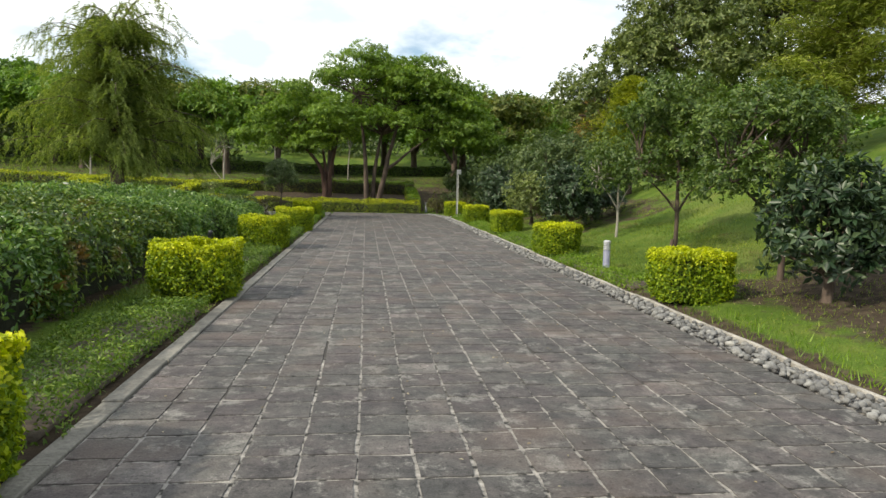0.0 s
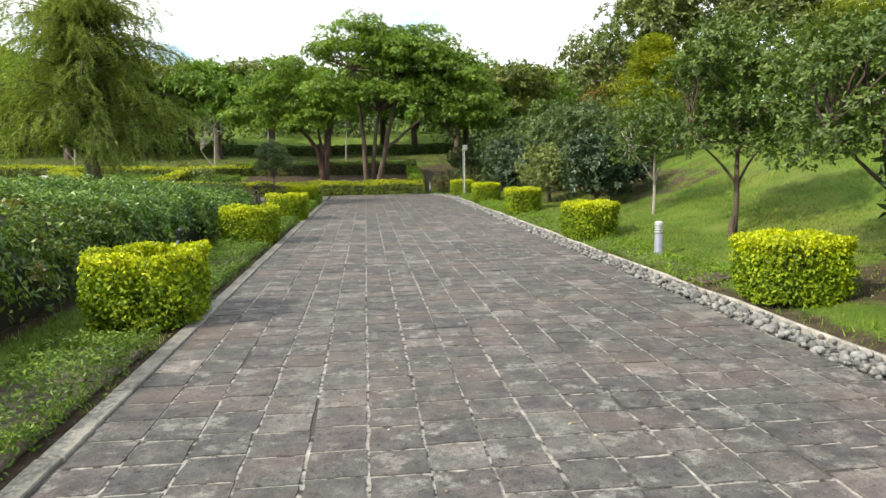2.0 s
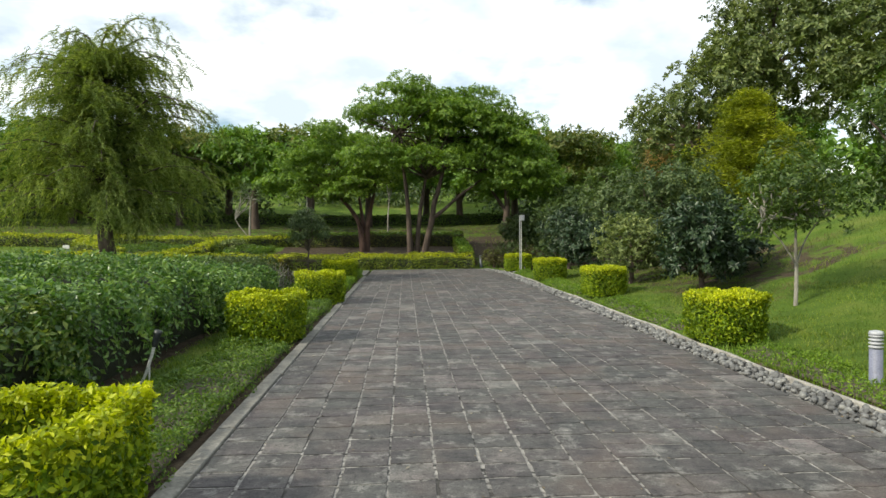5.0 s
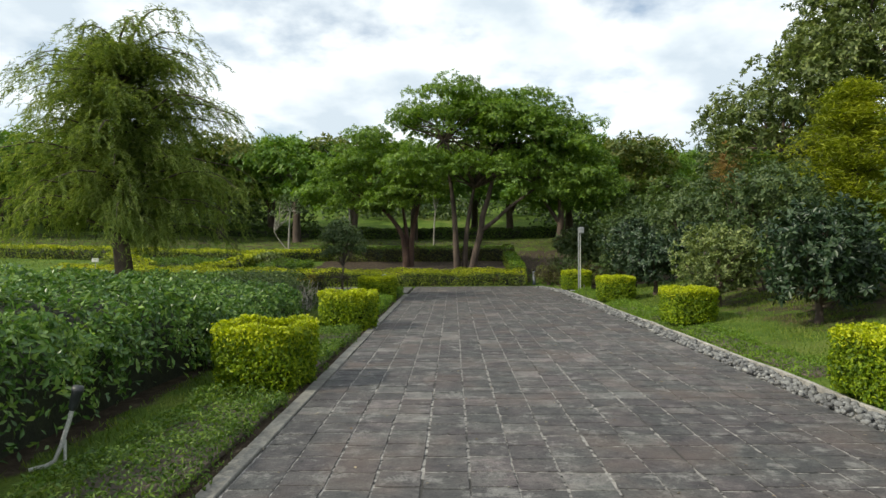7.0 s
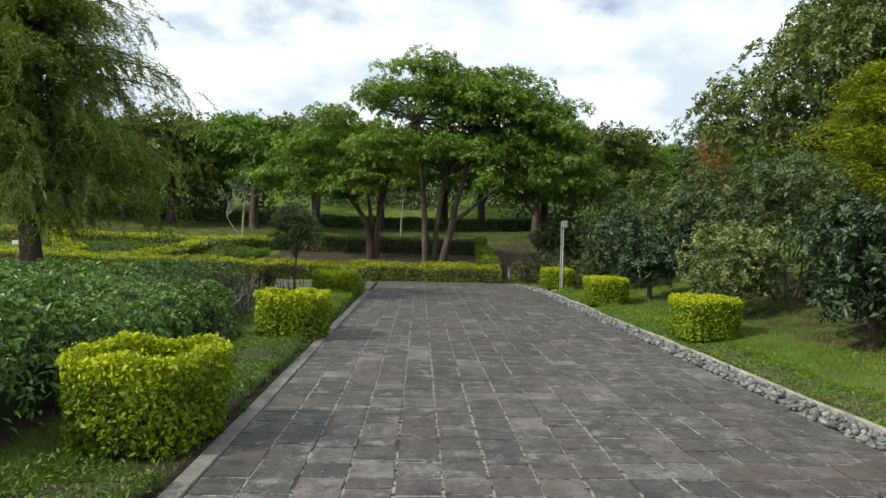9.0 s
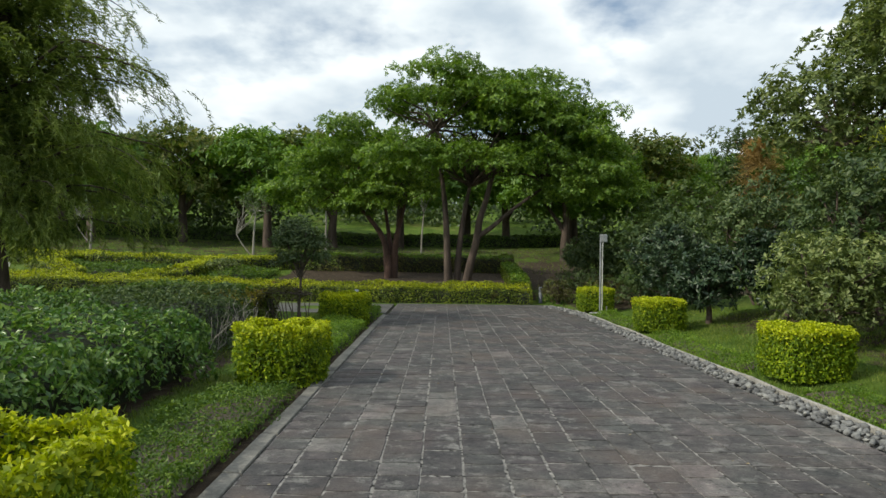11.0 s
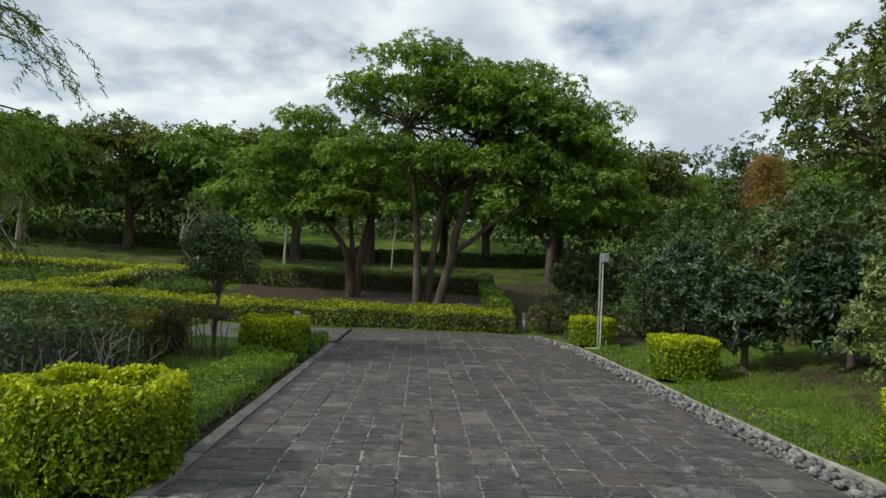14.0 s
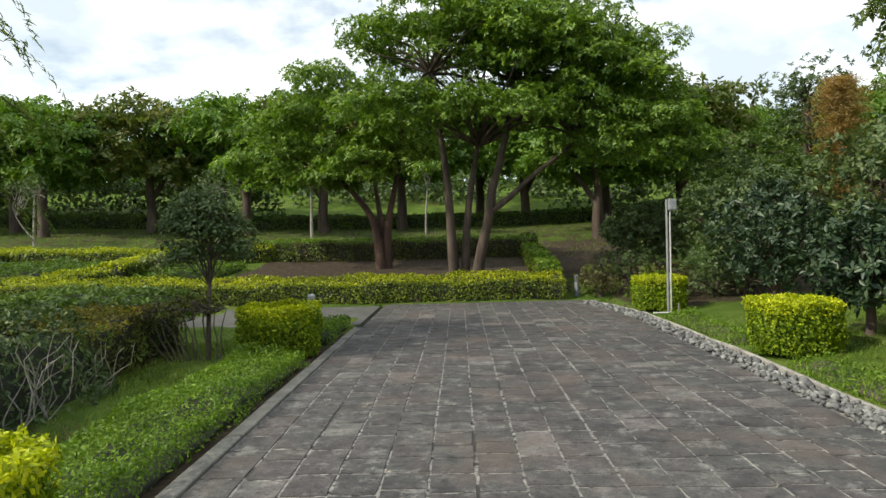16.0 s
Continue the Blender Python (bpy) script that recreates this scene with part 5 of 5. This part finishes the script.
# ---- grass, tufts and fallen leaves ----
def grass(name, label, boxes, mat, h, w, kind="stuff"):
    """Blades over some rectangles of ground: (x0, x1, y0, y1, blades per square metre, height factor)."""
    vs = []
    for x0, x1, y0, y1, dens, hf in boxes:
        k = int((x1 - x0) * (y1 - y0) * dens)
        x, y = rng.uniform(x0, x1, k), rng.uniform(y0, y1, k)
        keep = (np.sin(x * 3.1 + 1.7 * np.sin(y * 1.3)) + np.sin(y * 2.7 + x) + rng.normal(size=k) * 0.8) > -0.9
        x, y = x[keep], y[keep]
        k = len(x)
        z = ground_z(x, y) - 0.005
        a = rng.uniform(0, 6.28, k)
        hh = h * hf * rng.uniform(0.4, 1.2, k)
        lx, ly = rng.normal(size=k) * 0.45 * hh, rng.normal(size=k) * 0.45 * hh
        dx, dy = np.cos(a) * w, np.sin(a) * w
        vs.append(np.stack([np.stack([x - dx, y - dy, z], 1), np.stack([x + dx, y + dy, z], 1), np.stack([x + lx, y + ly, z + hh], 1)], axis=1))
    v = np.concatenate(vs).reshape(-1, 3)
    return tagged(add(name, mesh_of(name, v, np.arange(len(v)).reshape(-1, 3)), mat), label, "grass", kind=kind)


grass("grass", "short green grass of the lawn bank", [(1.36, 5.2, 3.2, 8.4, 320, 0.8), (1.36, 5.2, 8.4, 17, 900, 1.0), (1.36, 4.5, 17, 28, 900, 1.0), (5.2, 9.0, 6, 20, 260, 1.4)], L_GRASS, 0.055, 0.006)
grass("grass", "taller grass tufts beside the stone edging", [(1.36, 1.9, 3.2, 7.2, 260, 0.8), (1.36, 1.85, 9.0, 13.1, 900, 0.9), (1.36, 1.8, 20, 24, 900, 1.0), (1.36, 1.8, 25.4, 28.6, 700, 0.9), (1.36, 1.9, 14.4, 18.4, 600, 0.8)], L_LOW, 0.12, 0.007)
grass("grass", "shaded grass in the west bed", [(-7.0, -4.2, 20.5, 28.2, 1100, 1.0), (-5.5, -4.75, 2, 21, 480, 1.0), (-4.9, -4.1, 6.6, 8.7, 900, 0.8), (-4.9, -4.1, 13.0, 14.9, 900, 0.8), (-4.9, -4.1, 18.1, 19.9, 900, 0.8)], L_GRASS, 0.06, 0.006)
grass("grass", "grass of the upper lawn and hedge garden", [(-26, -8.6, 33, 39, 60, 1.6), (-30, 12, 39, 50, 30, 2.0)], L_GRASS, 0.06, 0.014)
grass("path_weeds", "small weeds growing in the path joints", [(-1.83, -1.66, 14.05, 14.45, 2600, 1.1), (-3.6, 0.8, 29.2, 31.7, 60, 0.35), (0.80, 0.95, 2.5, 12, 130, 0.55), (-3.93, -3.86, 6, 9.5, 60, 0.8)], L_LOW, 0.07, 0.006)


def litter(label, boxes, size):
    pts = []
    for x0, x1, y0, y1, k in boxes:
        x, y = rng.uniform(x0, x1, k), rng.uniform(y0, y1, k)
        onpath = (x > X0) & (x < X1) & (y < Y1)
        pts.append(np.stack([x, y, np.where(onpath, 0.006, ground_z(x, y) + 0.02)], axis=1))
    p = np.concatenate(pts)
    return tagged(add("fallen_leaves", leaf_mesh("fallen_leaves", p, np.zeros_like(p) + np.array([0, 0, 1.0]), size, 0.6, 0.2), M_DRY), label, "fallen leaves", kind="stuff")


litter("dry fallen leaves and specks on path and lawn", [(-3.9, 0.9, -1, 31, 420), (1.4, 6, 4, 12, 320), (1.4, 4.5, 12, 31, 300), (0.4, 4, 33, 42, 700), (-8, 0, 33.4, 42, 700)], 0.028)

# ---- pieces of path, kerb and stone border ----
rng = np.random.default_rng(91)
slab("cross_path", -22, X0 - 0.10, 28.55, 31.7, -0.12, -0.004, M_CROSS, "weathered grey paved cross path between hedges", "path")


def slab_verts(seed, gap):
    """One stone slab with worn, uneven edges: a top fan and a chipped chamfer."""
    r = random.Random(seed)
    h = PITCH / 2 - gap
    out = []
    for k in range(4):
        for f in (-1.0, -0.52, 0.05, 0.55):
            x, y = f * h, -h
            out.append(((x, y), (-y, x), (-x, -y), (y, -x))[k])
    n = len(out)
    rim = []
    for x, y in out:
        c = r.uniform(-0.0042, 0.0012) if r.random() > 0.2 else r.uniform(-0.010, -0.006)
        q = 1 + c / h
        rim.append((x * q, y * q))
    top = [(x * 0.994, y * 0.994, r.uniform(-0.0004, 0.0004)) for x, y in rim]
    v = top + [(x * 1.001, y * 1.001, -0.009) for x, y in rim] + [(0, 0, r.uniform(-0.0004, 0.0006))]
    f = []
    for k in range(n):
        a, b = k, (k + 1) % n
        f += [(a, a + n, b + n), (a, b + n, b), (2 * n, a, b)]
    return np.array(v), np.array(f)


variants = [slab_verts(s, 0.0048 + 0.0014 * (s % 3)) for s in range(24)]
variant_meshes = []
for v, f in variants:
    me = flat(mesh_of("slab", v, f))
    me.materials.append(M_PAVER)
    variant_meshes.append(me)
loose_v, loose_f, count = [], [], 0
cols = int(round((X1 - X0) / PITCH))
for i in range(cols):
    # each file of slabs breaks its joints where it likes
    drift = rng.uniform(0, 6.28)
    cuts, j = [Y0], 1
    while Y0 + j * PITCH < Y1 - 0.4:
        y = Y0 + j * PITCH
        loose = 0.018 if y < 12 else 0.04
        if y < 14 or rng.uniform() > 0.12:
            cuts.append(y + 0.03 * math.sin(y * 0.45 + drift) + float(np.clip(rng.normal() * loose, -0.075, 0.075)))
        j += 1
    cuts.append(Y1)
    bow = rng.uniform(0, 6.28)
    for y_a, y_b in zip(cuts[:-1], cuts[1:]):
        x, y = X0 + (i + 0.5) * PITCH, (y_a + y_b) / 2
        if y > 28.6 and x > 0.9 - (y - 28.6) * 0.05:
            continue
        k = rng.integers(len(variants))
        z, rx, ry, rz = rng.normal() * 0.0008, rng.normal() * 0.14, rng.normal() * 0.14, rng.integers(2) * 180
        m = pose(x + 0.0035 * math.sin(y * 0.9 + bow) + rng.normal() * 0.0012, y, z, rx, ry, rng.normal() * 0.45) @ Matrix.Diagonal((1.0, (y_b - y_a - 0.005) / PITCH, 1.0, 1)) @ pose(0, 0, 0, 0, 0, rz)
        if 2.0 < y < 7.6:
            o = new("slab", variant_meshes[k])
            o.matrix_basis = m
            o.parent = path_bed
        else:
            v, f = variants[k]
            mm = np.array(m)
            loose_v.append(v @ mm[:3, :3].T + mm[:3, 3])
            loose_f.append(f + count)
            count += len(v)
far_slabs = add("slabs", flat(mesh_of("slabs", np.concatenate(loose_v), np.concatenate(loose_f))), M_PAVER, path_bed)
far_slabs["kind"] = "stuff"

# west kerb of pale concrete lengths
kerb = tagged(slab("kerb", X0 - 0.145, X0 - 0.007, Y0, 28.25, -0.12, -0.012, M_GROUT, "thin pale concrete kerb along the path", "kerb"), kind="structure")
bm = bmesh.new()
bmesh.ops.create_cube(bm, size=1.0, matrix=Matrix.LocRotScale((0, 0, -0.02), None, (0.132, 0.985, 0.06)))
bmesh.ops.bevel(bm, geom=[e for e in bm.edges if all(v.co.z > 0 for v in e.verts)], offset=0.007, segments=1, affect="EDGES")
kerb_me = bpy.data.meshes.new("kerb_stone")
bm.to_mesh(kerb_me); bm.free()
kerb_me.materials.append(M_KERB)
for k in range(33):
    o = new("kerb_stone", kerb_me)
    o.matrix_basis = pose(X0 - 0.074 + rng.normal() * 0.003, Y0 + 0.5 + k * 1.0, 0.006 + rng.normal() * 0.003, rng.normal() * 0.2, rng.normal(), rng.normal() * 0.25)
    o.parent = kerb

# east border: a strip of grey river stones held by a white edging
def border_x(y):
    """East line of the border; it bends in at the cross path."""
    return 1.27 - 0.5 * np.clip((np.asarray(y, float) - 28.6) / 3.0, 0, 1) ** 1.5


ys = np.concatenate([np.arange(Y0, 28.5, 0.8), np.arange(28.5, 31.5, 0.3)])
wob = rng.normal(size=len(ys)) * 0.008
edge = []
for y, w in zip(ys, wob):
    x = float(border_x(y)) + w
    edge.append([(x - 0.022, y, -0.1), (x - 0.022, y, 0.022 + w * 0.6), (x - 0.014, y, 0.03 + w * 0.6), (x + 0.014, y, 0.03 + w * 0.6), (x + 0.022, y, 0.022 + w * 0.6), (x + 0.022, y, -0.1)])
ev = np.array(edge)
tagged(add("edging", flat(mesh_of("edging", ev.reshape(-1, 3), grid_faces(len(ys), 6))), M_EDGE), "thin white concrete edging beside the river stones", "edging", kind="structure")

sv = []
for y in ys:
    x = float(border_x(y))
    sv.append([(x - 0.37, y, -0.035), (x - 0.02, y, -0.03)])
strip = tagged(add("stone_border", mesh_of("stone_border", np.array(sv).reshape(-1, 3), grid_faces(len(ys), 2)), M_GROUT), "strip of loose grey river stones along the path", "stone border", kind="structure")


def pebble(seed):
    r = np.random.default_rng(seed)
    nu, nv = 7, 5
    u = np.linspace(0, 2 * math.pi, nu, endpoint=False)
    rings = [np.array([[0, 0, 1.0]])]
    for k in range(1, nv - 1):
        ph = math.pi * k / (nv - 1)
        rings.append(np.stack([np.sin(ph) * np.cos(u), np.sin(ph) * np.sin(u), np.full(nu, math.cos(ph))], axis=1))
    rings.append(np.array([[0, 0, -1.0]]))
    v = np.concatenate(rings)
    v = v * (1 + 0.13 * r.normal(size=(len(v), 1))) * np.array([1, r.uniform(0.6, 0.9), r.uniform(0.5, 0.72)])
    f = [(0, 1 + s, 1 + (s + 1) % nu) for s in range(nu)]
    for k in range(nv - 3):
        b = 1 + k * nu
        for s in range(nu):
            f += [(b + s, b + nu + s, b + nu + (s + 1) % nu), (b + s, b + nu + (s + 1) % nu, b + (s + 1) % nu)]
    b, e = 1 + (nv - 3) * nu, len(v) - 1
    f += [(b + (s + 1) % nu, b + s, e) for s in range(nu)]
    return v, np.array(f)


pebs = [pebble(s) for s in range(9)]
peb_meshes = []
for v, f in pebs:
    me = mesh_of("stone", v, f)
    me.materials.append(M_STONE)
    me.polygons.foreach_set("use_smooth", np.ones(len(me.polygons), bool))
    peb_meshes.append(me)
pv, pf, count, single = [], [], 0, 0
for layer in range(2):
    y = Y0
    while y < 31.4:
        for _ in range(5 if layer else 3):
            x = float(border_x(y)) - rng.uniform(0.05, 0.35)
            s = rng.uniform(0.020, 0.046) * (1 if rng.uniform() > 0.12 else 1.3)
            k = rng.integers(len(pebs))
            m = pose(x, y + rng.normal() * 0.03, -0.015 + 0.022 * layer + 0.2 * s, rng.normal() * 18, rng.normal() * 18, rng.uniform(0, 360)) @ Matrix.Scale(s, 4)
            if 6.0 < y < 11.5 and single < 300 and layer == 1:
                o = new("stone", peb_meshes[k])
                o.matrix_basis = m
                o.parent = strip
                single += 1
            else:
                v, f = pebs[k]
                mm = np.array(m)
                pv.append(v @ mm[:3, :3].T + mm[:3, 3])
                pf.append(f + count)
                count += len(v)
        y += 0.085
far_stones = add("stones", mesh_of("stones", np.concatenate(pv), np.concatenate(pf)), M_STONE, strip, smooth=True)
far_stones["kind"] = "stuff"
